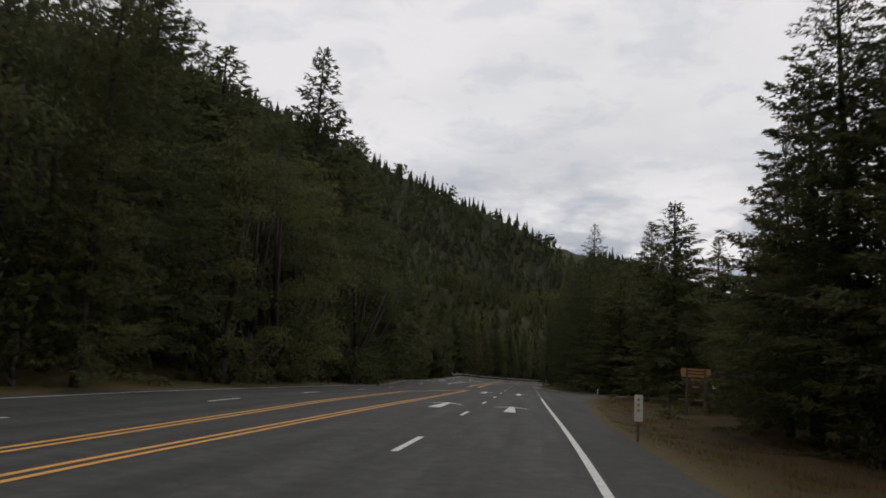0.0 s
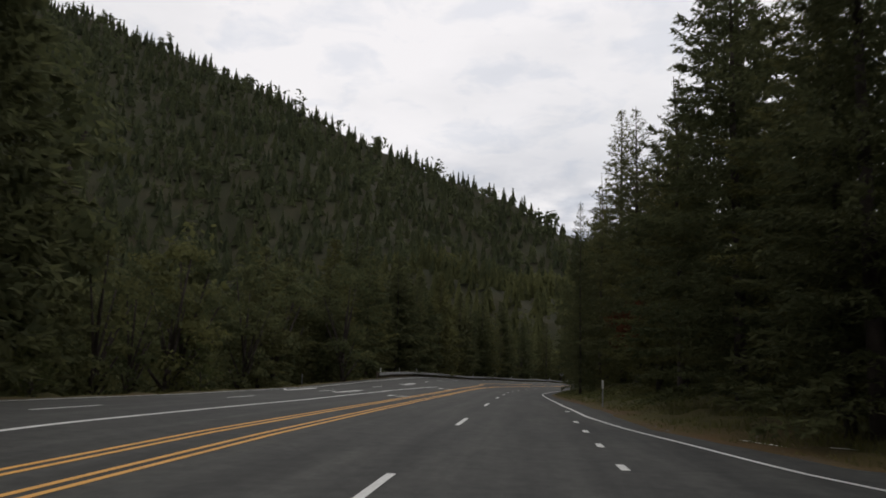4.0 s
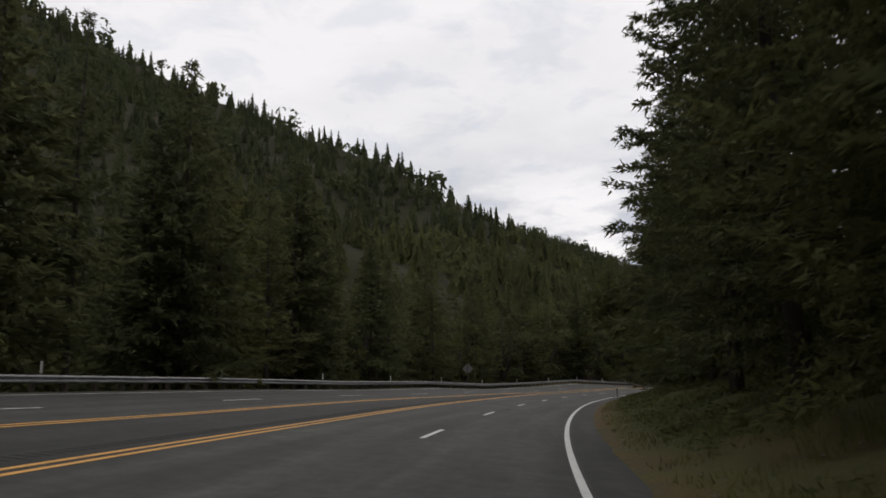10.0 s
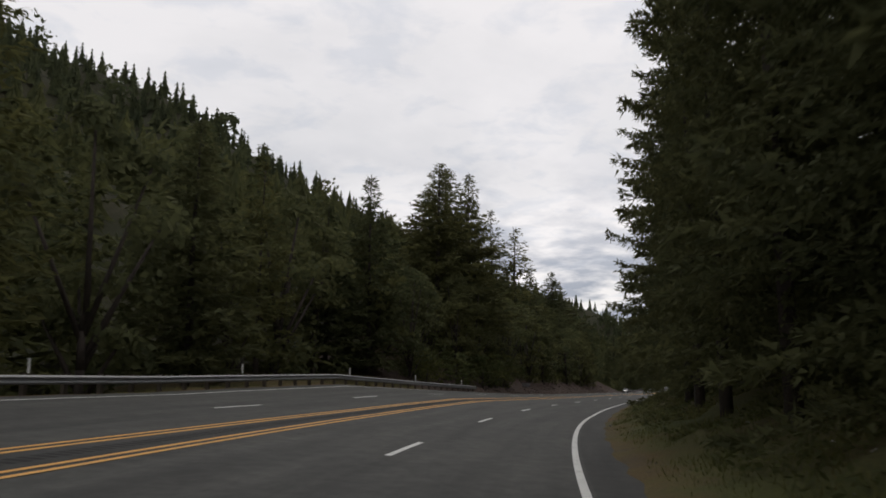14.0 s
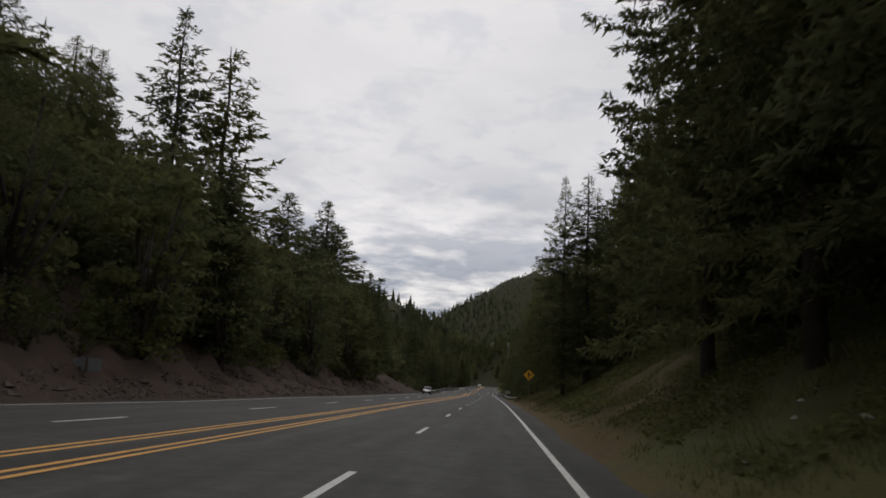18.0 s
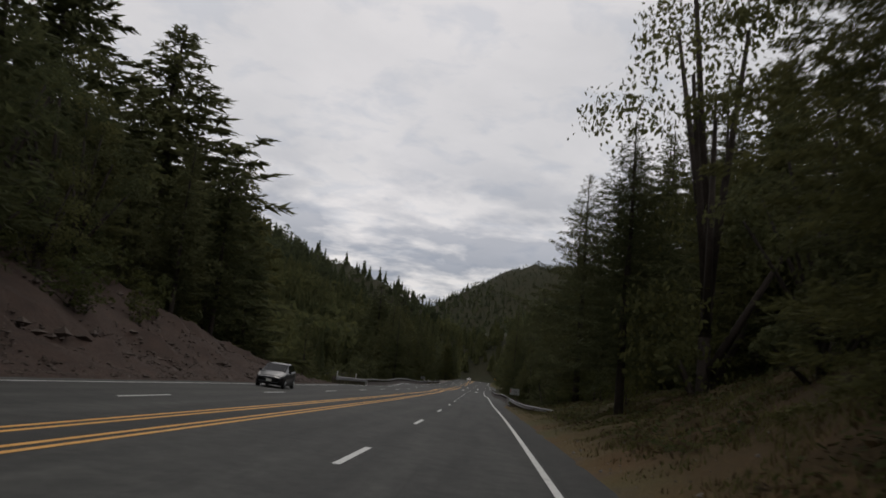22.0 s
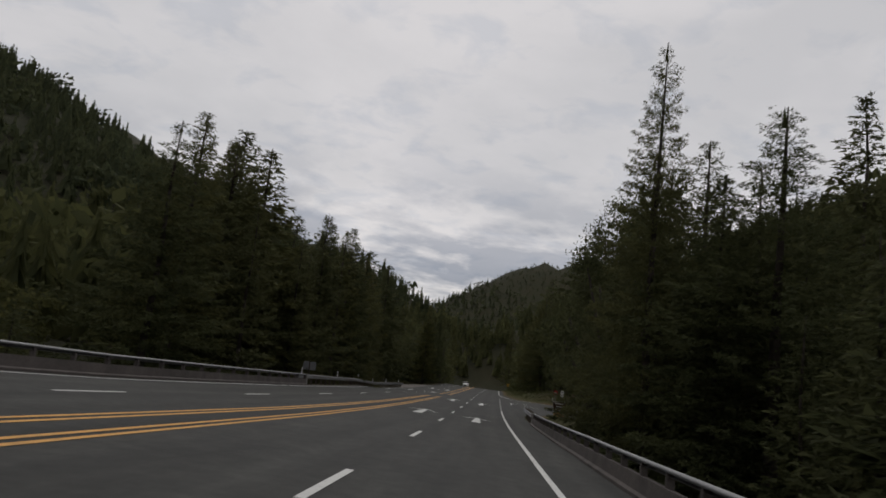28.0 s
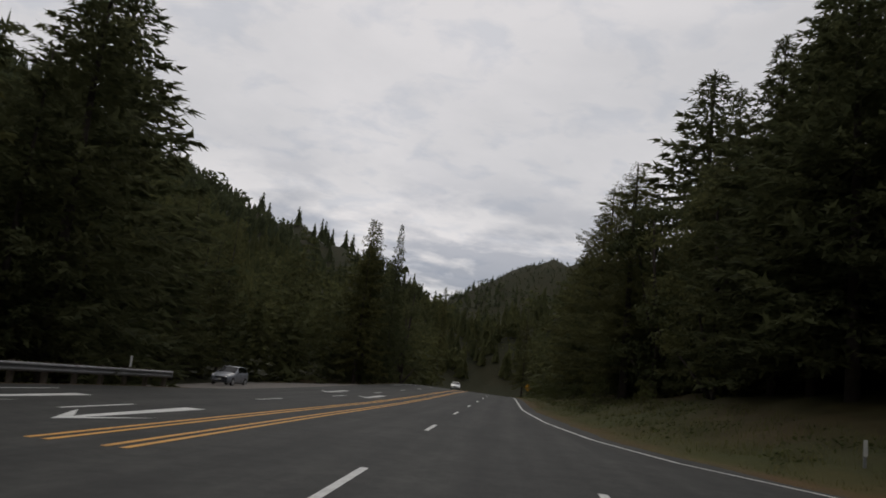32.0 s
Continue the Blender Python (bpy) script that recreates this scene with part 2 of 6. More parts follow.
def verge_material(name="verge_soil"):
    """Bare, stony dirt by the pavement, dry grass behind it, then green; where "dry" is 1, brown leaf litter in its stead."""
    m, ns, ls, b = material(name, 0.95, 0, 0.15)
    d, dry = ns.new("ShaderNodeAttribute"), ns.new("ShaderNodeAttribute")
    d.attribute_name, dry.attribute_name = "away", "dry"
    f, g, k = noise_node(ns, ls, 0.8, 5, 0.65), noise_node(ns, ls, 14, 3, 0.75), noise_node(ns, ls, 0.12, 3)
    s = ns.new("ShaderNodeMath")
    s.operation = "MULTIPLY_ADD"
    s.inputs[1].default_value = 3.5
    ls.new(f, s.inputs[0])
    ls.new(d.outputs["Fac"], s.inputs[2])
    q = ns.new("ShaderNodeMath")
    q.operation = "DIVIDE"
    q.inputs[1].default_value = 12.0
    ls.new(s.outputs[0], q.inputs[0])
    near = [(0.1, (0.1, 0.083, 0.064)), (0.17, (0.1, 0.08, 0.043))]
    green = ramp(ns, ls, q.outputs[0], near + [(0.25, (0.062, 0.07, 0.028)), (0.65, (0.045, 0.047, 0.023))])
    brown = ramp(ns, ls, q.outputs[0], near + [(0.25, (0.07, 0.046, 0.024)), (0.65, (0.05, 0.034, 0.019))])
    c = mix(ns, ls, dry.outputs["Fac"], green, brown)
    c = mix(ns, ls, 0.8, c, ramp(ns, ls, k, [(0.35, (0.85, 1.0, 0.75)), (0.65, (1.2, 0.92, 0.8))]), "MULTIPLY")
    c = mix(ns, ls, 0.5, c, ramp(ns, ls, f, [(0.3, (0.6, 0.62, 0.6)), (0.7, (1.35, 1.3, 1.2))]), "MULTIPLY")
    c = mix(ns, ls, 0.7, c, ramp(ns, ls, g, [(0.3, (0.45, 0.45, 0.45)), (0.7, (1.5, 1.45, 1.4))]), "MULTIPLY")
    ls.new(c, b.inputs["Base Color"])
    bump(ns, ls, b, g, 0.7, 0.05)
    return m



M_ASPHALT = asphalt_material()
M_DARKASPHALT = asphalt_material("dark_asphalt", 0.66)
M_WHITE = paint_material("white_road_paint", (0.68, 0.68, 0.65))
M_YELLOW = paint_material("yellow_road_paint", (0.72, 0.37, 0.085))
M_GROUND = ground_material()
M_VERGE = verge_material()
M_TALUS = speckled("talus_soil", (0.024, 0.015, 0.011), (0.072, 0.044, 0.032), 0.8, 7, 0.95, 0.8, 0.12)
M_ROCK = speckled("broken_rock", (0.035, 0.026, 0.021), (0.135, 0.105, 0.088), 2, 18, 0.9, 0.5, 0.03)
M_GRAVEL = speckled("gravel", (0.1, 0.09, 0.08), (0.22, 0.2, 0.18), 1.2, 22, 0.95, 0.5, 0.02)
M_STEEL = speckled("galvanised_steel", (0.17, 0.175, 0.18), (0.32, 0.32, 0.32), 3, 30, 0.6, 0.15, 0.002, 0.25, 0.6, 0.5)
M_WOOD = speckled("weathered_post_wood", (0.06, 0.05, 0.04), (0.14, 0.115, 0.09), 4, 40, 0.9, 0.4, 0.006)
M_CONCRETE = speckled("weathered_concrete", (0.17, 0.165, 0.155), (0.34, 0.33, 0.31), 0.8, 16, 0.9, 0.3, 0.006)
M_DARKCON = speckled("stained_concrete", (0.05, 0.045, 0.043), (0.15, 0.13, 0.12), 0.9, 12, 0.9, 0.3, 0.006)
M_BARK = speckled("bark", (0.024, 0.019, 0.016), (0.075, 0.06, 0.05), 2.5, 20, 0.95, 0.9, 0.05)
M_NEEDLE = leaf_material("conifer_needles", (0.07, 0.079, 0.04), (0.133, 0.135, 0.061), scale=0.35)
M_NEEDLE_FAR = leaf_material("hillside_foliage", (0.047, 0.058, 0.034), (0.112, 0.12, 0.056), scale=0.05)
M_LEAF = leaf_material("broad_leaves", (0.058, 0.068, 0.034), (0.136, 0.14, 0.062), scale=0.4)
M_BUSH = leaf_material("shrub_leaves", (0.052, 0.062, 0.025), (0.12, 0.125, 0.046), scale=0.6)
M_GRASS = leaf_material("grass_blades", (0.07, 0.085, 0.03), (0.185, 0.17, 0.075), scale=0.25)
M_STRAW = leaf_material("straw_grass", (0.075, 0.062, 0.028), (0.19, 0.155, 0.075), scale=0.3)
M_DRYGRASS = leaf_material("dry_brown_stalks", (0.042, 0.031, 0.016), (0.1, 0.07, 0.036), scale=0.4)
M_WHITEPLASTIC = speckled("white_plastic", (0.5, 0.5, 0.48), (0.72, 0.72, 0.7), 5, 30, 0.6, 0)
M_BLACK = speckled("black_film", (0.012, 0.012, 0.012), (0.03, 0.03, 0.03), 5, 30, 0.5, 0)

# ---- the road's line: bend, rise and lean every 20 m ----
FIRST, STEP, GRID = -30.0, 20.0, 2.0
BEND = [3.28, 2.13, 0.98, 0.02, -0.14, 0.17, 0.11, -0.08, 0.08, -0.06, -0.58, -1.48, -2.74, -3.12, -2.86, -2.19, -2.11, -3.16,
        -3.41, -2.98, -2.63, -1.53, -0.45, -0.04, -0.05, 0.04, -0.02, -0.06, 0.17, 0.37, 0.16, -0.24, 0.04, 0.29, 0.01, -0.52,
        -0.08, -0.21, -0.41, 0.14, 0.28, -0.34, -0.48, -0.16, 0.22, 0.59, 0.96, 0.1, 0.1, 0.1, 0.1, 0.1, 0.1]
RISE = [-0.546, -0.459, -0.288, -0.069, 0.066, 0.205, 0.156, -0.173, -0.36, -0.101, -0.061, -0.021, 0.159, 0.137, -0.003, -0.039, -0.045, 0.046,
        0.094, -0.105, -0.103, 0.074, 0.059, -0.024, -0.063, -0.142, -0.039, -0.009, 0.062, -0.023, 0.069, 0.173, 0.051, -0.152, -0.177, 0.075,
        0.235, 0.368, 0.408, 0.141, -0.203, 0.031, 0.264, 0.151, -0.122, -0.339, -0.426, -0.399, -0.309, -0.199, -0.098, -0.009, 0.074]
LEAN = [-2.2, -2.65, -0.12, 0.72, 0.58, 0.36, -1.23, 1.31, 0.46, 1.61, 5.15, 8.06, 9.55, 8.96, 7.51, 7.56, 6.89, 7.54,
        5.61, 7.1, 10.6, 8, 5.4, 3.1, 1.8, 1.88, 1.81, 2.37, 3.17, 3.62, 3.53, 4.03, 2.51, 2.05, 5.95, 6.28,
        4.97, 5.26, 5.02, 3.7, -0.8, -0.9, -1.6, -0.6, 0.6, 1.6, 1.99, 2.24, 2.42, 2.55, 2.63, 2.69, 2.71]
SG = np.arange(-90.0, 1100.0, GRID)
KN = FIRST + STEP * np.arange(len(BEND))
ZERO = int(90 / GRID)


def summed(rate):
    a = np.concatenate([[0], np.cumsum(rate[:-1] * GRID)])
    return a - a[ZERO]


R_T = summed(np.interp(SG, KN, BEND) * 0.001)
R_X, R_Y = summed(-np.sin(R_T)), summed(np.cos(R_T))
R_Z = summed(summed(np.interp(SG, KN, RISE) * 0.001) * (SG > -40))
R_B = np.interp(SG, KN, LEAN) * 0.01


def spots(s, o, z=0.0):
    """World places at s metres along the road, o to the right of the dashed lane line and z above the road's plane."""
    s, o = np.broadcast_arrays(np.asarray(s, float), np.asarray(o, float))
    t = np.interp(s, SG, R_T)
    return np.stack([np.interp(s, SG, R_X) + o * np.cos(t), np.interp(s, SG, R_Y) + o * np.sin(t),
                     np.interp(s, SG, R_Z) - np.interp(s, SG, R_B) * np.clip(o, -20, 12) + z], -1)


def heading(s):
    return float(np.interp(s, SG, R_T))


def stand(s, o, z=0.0, turn=0.0):
    """The pose of a thing that stands by the road and faces along it (its y axis ahead)."""
    p = spots(s, o, z)
    return pose(*p, 0, 0, math.degrees(heading(s)) + turn)


def table(rows):
    xs, ys = zip(*rows)
    return lambda s: np.interp(s, xs, ys)


LW = 3.66
far_yellow = table([(-90, -5.3), (10, -5.36), (35, -6.5), (60, -7.1), (79, -3.95), (97, -4.95), (190, -4.85), (208, -5.6), (220, -7.3),
                    (243, -7.7), (265, -7.4), (288, -6.75), (309, -5.65), (335, -5.2), (366, -4.95), (400, -4.85), (1100, -4.9)])
far_dash = table([(-90, -8.7), (25, -8.9), (42, -9.8), (70, -10.2), (100, -11.4), (132, -11.8), (168, -10.4), (186, -10.4), (206, -11.2),
                  (234, -11.4), (260, -10.6), (280, -10.2), (303, -9), (319, -8.6), (375, -7.8), (1100, -7.9)])
far_edge = table([(-90, -12.4), (0, -12.6), (60, -13.6), (100, -14.6), (128, -14.9), (160, -13.8), (183, -13.8), (206, -14.6), (231, -15.7),
                  (253, -15.6), (276, -15.0), (297, -14.1), (319, -13.4), (375, -12.1), (412, -12.3), (462, -11.9), (485, -11.4),
                  (540, -11.1), (740, -11.1), (775, -12.3), (860, -11.3), (1100, -11)])
pave_right = table([(-90, 5.2), (28, 5.4), (41, 5.9), (66, 7.5), (73, 8.0), (79, 9.2), (84.5, 11.3), (88, 14), (90, 17), (92, 30), (103, 30), (106, 14), (109, 8.5), (118, 5.9), (135, 5.4), (150, 4.8),
                    (400, 4.7), (590, 4.9), (606, 5.6), (720, 5.6), (735, 5.7), (746, 8.5), (750, 16), (754, 30), (768, 30), (774, 14), (783, 9.2), (794, 6.4),
                    (823, 4.8), (877, 4.5), (1100, 4.5)])
pave_left = table([(-90, -13.2), (60, -14.4), (100, -15.6), (160, -14.9), (183, -15), (231, -17), (276, -16.4), (319, -14.6), (375, -13.2), (462, -12.6),
                   (540, -12), (600, -11.7), (730, -11.8), (770, -13.6), (795, -13.6), (805, -12.6), (862, -12.4), (1100, -12)])


# ---- mesh helpers ----
def mesh_of(name, verts, faces, mats=(), slots=None, smooth=False):
    """A mesh from arrays of vertices and of triangles or quads."""
    verts, faces = np.asarray(verts, np.float32), np.asarray(faces, np.int32)
    me = bpy.data.meshes.new(name)
    me.vertices.add(len(verts))
    me.vertices.foreach_set("co", verts.ravel())
    k = faces.shape[1]
    me.loops.add(faces.size)
    me.loops.foreach_set("vertex_index", faces.ravel())
    me.polygons.add(len(faces))
    me.polygons.foreach_set("loop_start", np.arange(0, faces.size, k, dtype=np.int32))
    for m in mats:
        me.materials.append(m)
    if slots is not None:
        me.polygons.foreach_set("material_index", np.asarray(slots, np.int32))
    me.polygons.foreach_set("use_smooth", np.full(len(faces), smooth))
    me.update(calc_edges=True)
    return me


def column(me, name, values):
    a = me.attributes.new(name, "FLOAT", "POINT")
    a.data.foreach_set("value", np.asarray(values, np.float32))


def grid_faces(rows, cols):
    i = np.arange(rows * cols).reshape(rows, cols)
    return np.stack([i[:-1, :-1], i[:-1, 1:], i[1:, 1:], i[1:, :-1]], -1).reshape(-1, 4)


def from_bm(bm, name, mat, smooth=False):
    me = bpy.data.meshes.new(name)
    bm.normal_update()
    bm.to_mesh(me)
    bm.free()
    me.materials.append(mat)
    if smooth:
        me.polygons.foreach_set("use_smooth", np.ones(len(me.polygons), bool))
    return me


def part(name, data, mat, parent, label="", at=None):
    """Links a bmesh or a mesh as one object under its thing."""
    me = from_bm(data, name, mat) if isinstance(data, bmesh.types.BMesh) else data
    ob = new(name, me)
    ob.parent = parent
    if at is not None:
        ob.matrix_local = at
    return tagged(ob, label)


def box_into(bm, size, at=(0, 0, 0), bevel=0.0, turn=None):
    m = Matrix.Translation(at) @ (turn or Matrix.Identity(4)) @ Matrix.Diagonal((*size, 1))
    r = bmesh.ops.create_cube(bm, size=1, matrix=m)
    if bevel:
        es = {e for v in r["verts"] for e in v.link_edges}
        bmesh.ops.bevel(bm, geom=list(es), offset=bevel, segments=2, affect="EDGES")
    return bm


def box(size, at=(0, 0, 0), bevel=0.0, turn=None):
    return box_into(bmesh.new(), size, at, bevel, turn)


def rod(bm, a, b, r0, r1, sides=8):
    a, b = Vector(a), Vector(b)
    d = b - a
    m = Matrix.Translation((a + b) / 2) @ d.to_track_quat("Z", "Y").to_matrix().to_4x4()
    bmesh.ops.create_cone(bm, cap_ends=True, segments=sides, radius1=r0, radius2=r1, depth=d.length, matrix=m)
    return bm


# ---- the carriageway ----
def road_strip(s, left, right, cols, lift):
    u = np.linspace(0, 1, cols)
    lo, hi = left[:, None], right[:, None]
    o = lo + (hi - lo) * u
    ss = np.repeat(s[:, None], cols, 1)
    return spots(ss, o, lift).reshape(-1, 3), o.ravel(), ss.ravel()


s_road = np.arange(-88, 1090, 2.0)
v, o_, s_ = road_strip(s_road, pave_left(s_road), pave_right(s_road), 25, 0.0)
me = mesh_of("road", v, grid_faces(len(s_road), 25), [M_ASPHALT], smooth=True)
column(me, "across", o_)
column(me, "along", s_)
road = tagged(new("road", me), "four-lane grey asphalt highway with worn wheel paths", "road", kind="structure")


def dark_strip(name, s0, s1, left, right, label):
    s = np.arange(s0, s1 + .1, 2.0)
    v, o_, s_ = road_strip(s, left(s), right(s), 5, 0.004)
    me = mesh_of(name, v, grid_faces(len(s), 5), [M_DARKASPHALT], smooth=True)
    column(me, "across", o_)
    column(me, "along", s_)
    tagged(new(name, me), label, "road", kind="structure")


dark_strip("median_strip", 120, 754, lambda s: far_yellow(s) + .3, lambda s: s * 0 - LW - .3, "darker unworn asphalt between the double yellow lines")
dark_strip("shoulder", -88, 64, lambda s: s * 0 + LW + .15, pave_right, "dark asphalt shoulder beside the edge line")
dark_strip("shoulder", 150, 604, lambda s: s * 0 + LW + .15, pave_right, "dark asphalt shoulder beside the edge line")
dark_strip("shoulder", 826, 1080, lambda s: s * 0 + LW + .15, pave_right, "dark asphalt shoulder beside the edge line")


def stripe(s0, s1, offset, width, lift=0.009, step=1.5):
    """A painted line from s0 to s1; offset: a number or a function of s."""
    n = max(2, int((s1 - s0) / step) + 1)
    s = np.linspace(s0, s1, n)
    o = offset(s) if callable(offset) else np.full(n, float(offset))
    v, _, _ = road_strip(s, o - width / 2, o + width / 2, 2, lift)
    return v, grid_faces(n, 2)


def painted(name, pieces, mat, label):
    vs, fs, n = [], [], 0
    for v, f in pieces:
        vs.append(v)
        fs.append(np.asarray(f) + n)
        n += len(v)
    ob = new(name, mesh_of(name, np.concatenate(vs), np.concatenate(fs), [mat]))
    return tagged(ob, label, "road marking", kind="structure")


def double(s0, s1, offset, name):
    f = offset if callable(offset) else (lambda s: s * 0 + offset)
    painted(name, [stripe(s0, s1, lambda s: f(s) - 0.15, 0.13), stripe(s0, s1, lambda s: f(s) + 0.15, 0.13)], M_YELLOW, "double yellow centre line painted on asphalt")


for s0, s1 in ((-88, 80), (98, 756), (777, 1080)):
    double(s0, s1, -LW, "road_marking_yellow")
    double(s0, min(s1, 1080), far_yellow, "road_marking_yellow")
for s0, s1 in ((-88, 65), (150, 739)):
    painted("road_marking_edge", [stripe(s0, s1, LW, 0.15)], M_WHITE, "solid white edge line painted on asphalt")
right_taper = table([(100.5, 10.2), (104, 8.0), (108, 6.9), (112, 6.2), (118, 5.0), (124, 4.3), (135, 3.9), (150, LW)])
painted("road_marking_edge", [stripe(100.5, 150, right_taper, 0.15)], M_WHITE, "solid white edge line painted on asphalt")
right_taper2 = table([(778, 10.5), (783, 8.7), (787, 7.0), (794, 5.5), (805, 4.5), (824, 3.8), (850, LW), (1090, LW)])
painted("road_marking_edge", [stripe(778, 1080, right_taper2, 0.15)], M_WHITE, "solid white edge line painted on asphalt")
for s0, s1 in ((-88, 790), (860, 1080)):
    painted("road_marking_edge", [stripe(s0, s1, far_edge, 0.13)], M_WHITE, "solid white edge line painted on asphalt")
pocket = table([(106, -8.4), (152, -8.4), (171, -7.0)])
painted("road_marking_pocket", [stripe(106, 171, pocket, 0.2)], M_WHITE, "solid white turn lane line painted on asphalt")

CYCLE, PHASE = 14.63, 15.48
far_shift = table([(-90, 12.2), (210, 12.2), (300, 10.6), (400, 8.3), (1100, 8.3)])
for k in range(-7, 72):
    near_c = PHASE + CYCLE * k
    for off, c in ((0.0, near_c), (far_dash, near_c + float(far_shift(near_c + 10)))):
        ob = painted("lane_dash", [stripe(c - 1.83, c + 1.83, off, 0.14)], M_WHITE, "white painted lane dash")
        ob.parent = road
        ob.pop("category"), ob.pop("kind")
for c in [69, 73.1, 77.4, 81.7, 86, 90.3, 94.6, 98.9, 103.2, 107.5, 111.8, 116.1, 120.4, 743.4, 747.7, 752, 756.3, 760.6, 764.9, 769.2, 773.5, 777.8]:
    far = table([(69, LW), (775, LW), (790, LW + 0.6)])
    ob = painted("dotted_dash", [stripe(c - 0.45, c + 0.45, far, 0.16)], M_WHITE, "short white dotted line mark")
    ob.parent = road
    ob.pop("category"), ob.pop("kind")


def arrow_outline(turning=False):
    """A lane arrow 7.3 m long with its tail at the origin: along, across."""
    quads = [[(0, -0.28), (0, 0.28), (5.6, 0.16), (5.6, -0.16)],
             [(5.6, -0.16), (5.6, 0.16), (7.3, 0.0), (7.3, 0.0)],
             [(4.6, -0.95), (5.1, -0.8), (7.3, 0.0), (6.5, 0.0)],
             [(4.6, 0.95), (6.5, 0.0), (7.3, 0.0), (5.1, 0.8)]]
    if turning:
        quads = [[(0, -0.2), (0, 0.1), (1.7, 0.1), (2.1, -0.2)], [(1.7, 0.1), (2.1, -0.2), (2.0, -0.75), (1.5, -0.75)],
                 [(1.1, -0.75), (2.4, -0.75), (1.9, -1.35), (1.7, -1.35)]]
    return quads


def lane_arrow(s, o, back=False, turning=False):
    pieces = []
    d = -1 if back else 1
    for q in arrow_outline(turning):
        a = np.array([s + d * p[0] for p in q])
        b = np.array([o + d * p[1] for p in q])
        pieces.append((spots(a, b, 0.011), [[0, 1, 2, 3]]))
    painted("road_marking_arrow", pieces, M_WHITE, "white lane arrow painted on asphalt")


for s, o in ((33.9, -1.7), (33.9, 1.7), (70.4, -1.6), (70.4, 1.65), (707.1, -1.65), (707.1, 1.75), (746.4, -1.7), (746.4, 1.5)):
    lane_arrow(s, o)
for s, o in ((149, -10.0), (149, -13.3), (176, -10), (787.4, -6.5), (788.2, -10.3), (822, -6.4), (825, -9.7)):
    lane_arrow(s, o, back=True)
lane_arrow(168, -6.2, back=True, turning=True)
lane_arrow(142, -6.4, back=True, turning=True)
for a, b in (((761.6, 5.2), (766.2, 5.0)), ((766.2, 5.0), (768.2, 7.4)), ((760.9, 6.6), (761.4, 8.2)), ((757.0, 11.0), (757.6, 14.5)), ((113.0, 9.0), (116.0, 7.6)), ((116.0, 7.6), (113.5, 11.5))):
    u = np.linspace(0, 1, 4)
    d = np.array([-(b[1] - a[1]), b[0] - a[0]]) / math.hypot(b[0] - a[0], b[1] - a[1]) * 0.09
    s, o = a[0] + (b[0] - a[0]) * u, a[1] + (b[1] - a[1]) * u
    v = np.stack([spots(s - d[1] * 0 + d[0] * 0 - d[0], o - d[1], 0.011), spots(s + d[0], o + d[1], 0.011)], 1).reshape(-1, 3)
    painted("road_marking_corner", [(v, grid_faces(4, 2))], M_WHITE, "white corner line painted at the side road")
# near-black: shade inside rumble grooves put into colour, and the tar patches
M_GROOVE_SHADE_TAR = speckled("groove_shade_and_tar", (0.012, 0.012, 0.012), (0.022, 0.021, 0.02), 4, 40, 0.95, 0)
patch_rng = np.random.default_rng(9)
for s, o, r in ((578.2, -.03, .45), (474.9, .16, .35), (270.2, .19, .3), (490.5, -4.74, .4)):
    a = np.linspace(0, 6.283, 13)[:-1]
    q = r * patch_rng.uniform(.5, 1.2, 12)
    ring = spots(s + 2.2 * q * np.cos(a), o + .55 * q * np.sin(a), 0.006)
    painted("tar_patch", [(np.concatenate([ring, spots([s], [o], 0.006)]), [[k, (k + 1) % 12, 12] for k in range(12)])], M_GROOVE_SHADE_TAR, "small dark tar patch on the asphalt")
for s, o in ((128.1, 3.76), (327.5, 4.0)):
    painted("paint_patch", [stripe(s - .3, s + .3, o, .22, 0.012, .2)], M_WHITE, "small worn white paint patch beside the edge line")
# flat bars with no grooves cut; the grooves' shade is painted dark
painted("rumble_strip", [stripe(c, c + .17, -4.42, .42, 0.007, .1) for c in np.arange(190, 420, .31)], M_GROOVE_SHADE_TAR, "row of flat dark bars imitating the shade in rumble grooves")
painted("road_joint", [stripe(612.3, 612.45, -4.0, 15.2, 0.005, 0.1)], M_BLACK, "dark bridge joint across the asphalt")
painted("road_joint", [stripe(722.0, 722.15, -4.0, 15.2, 0.005, 0.1)], M_BLACK, "dark bridge joint across the asphalt")

# ---- the lie of the land: heights beside the road, then the ridges ----
AWAY = np.array([0, 3, 8, 20, 45, 90, 160, 260, 400.0])
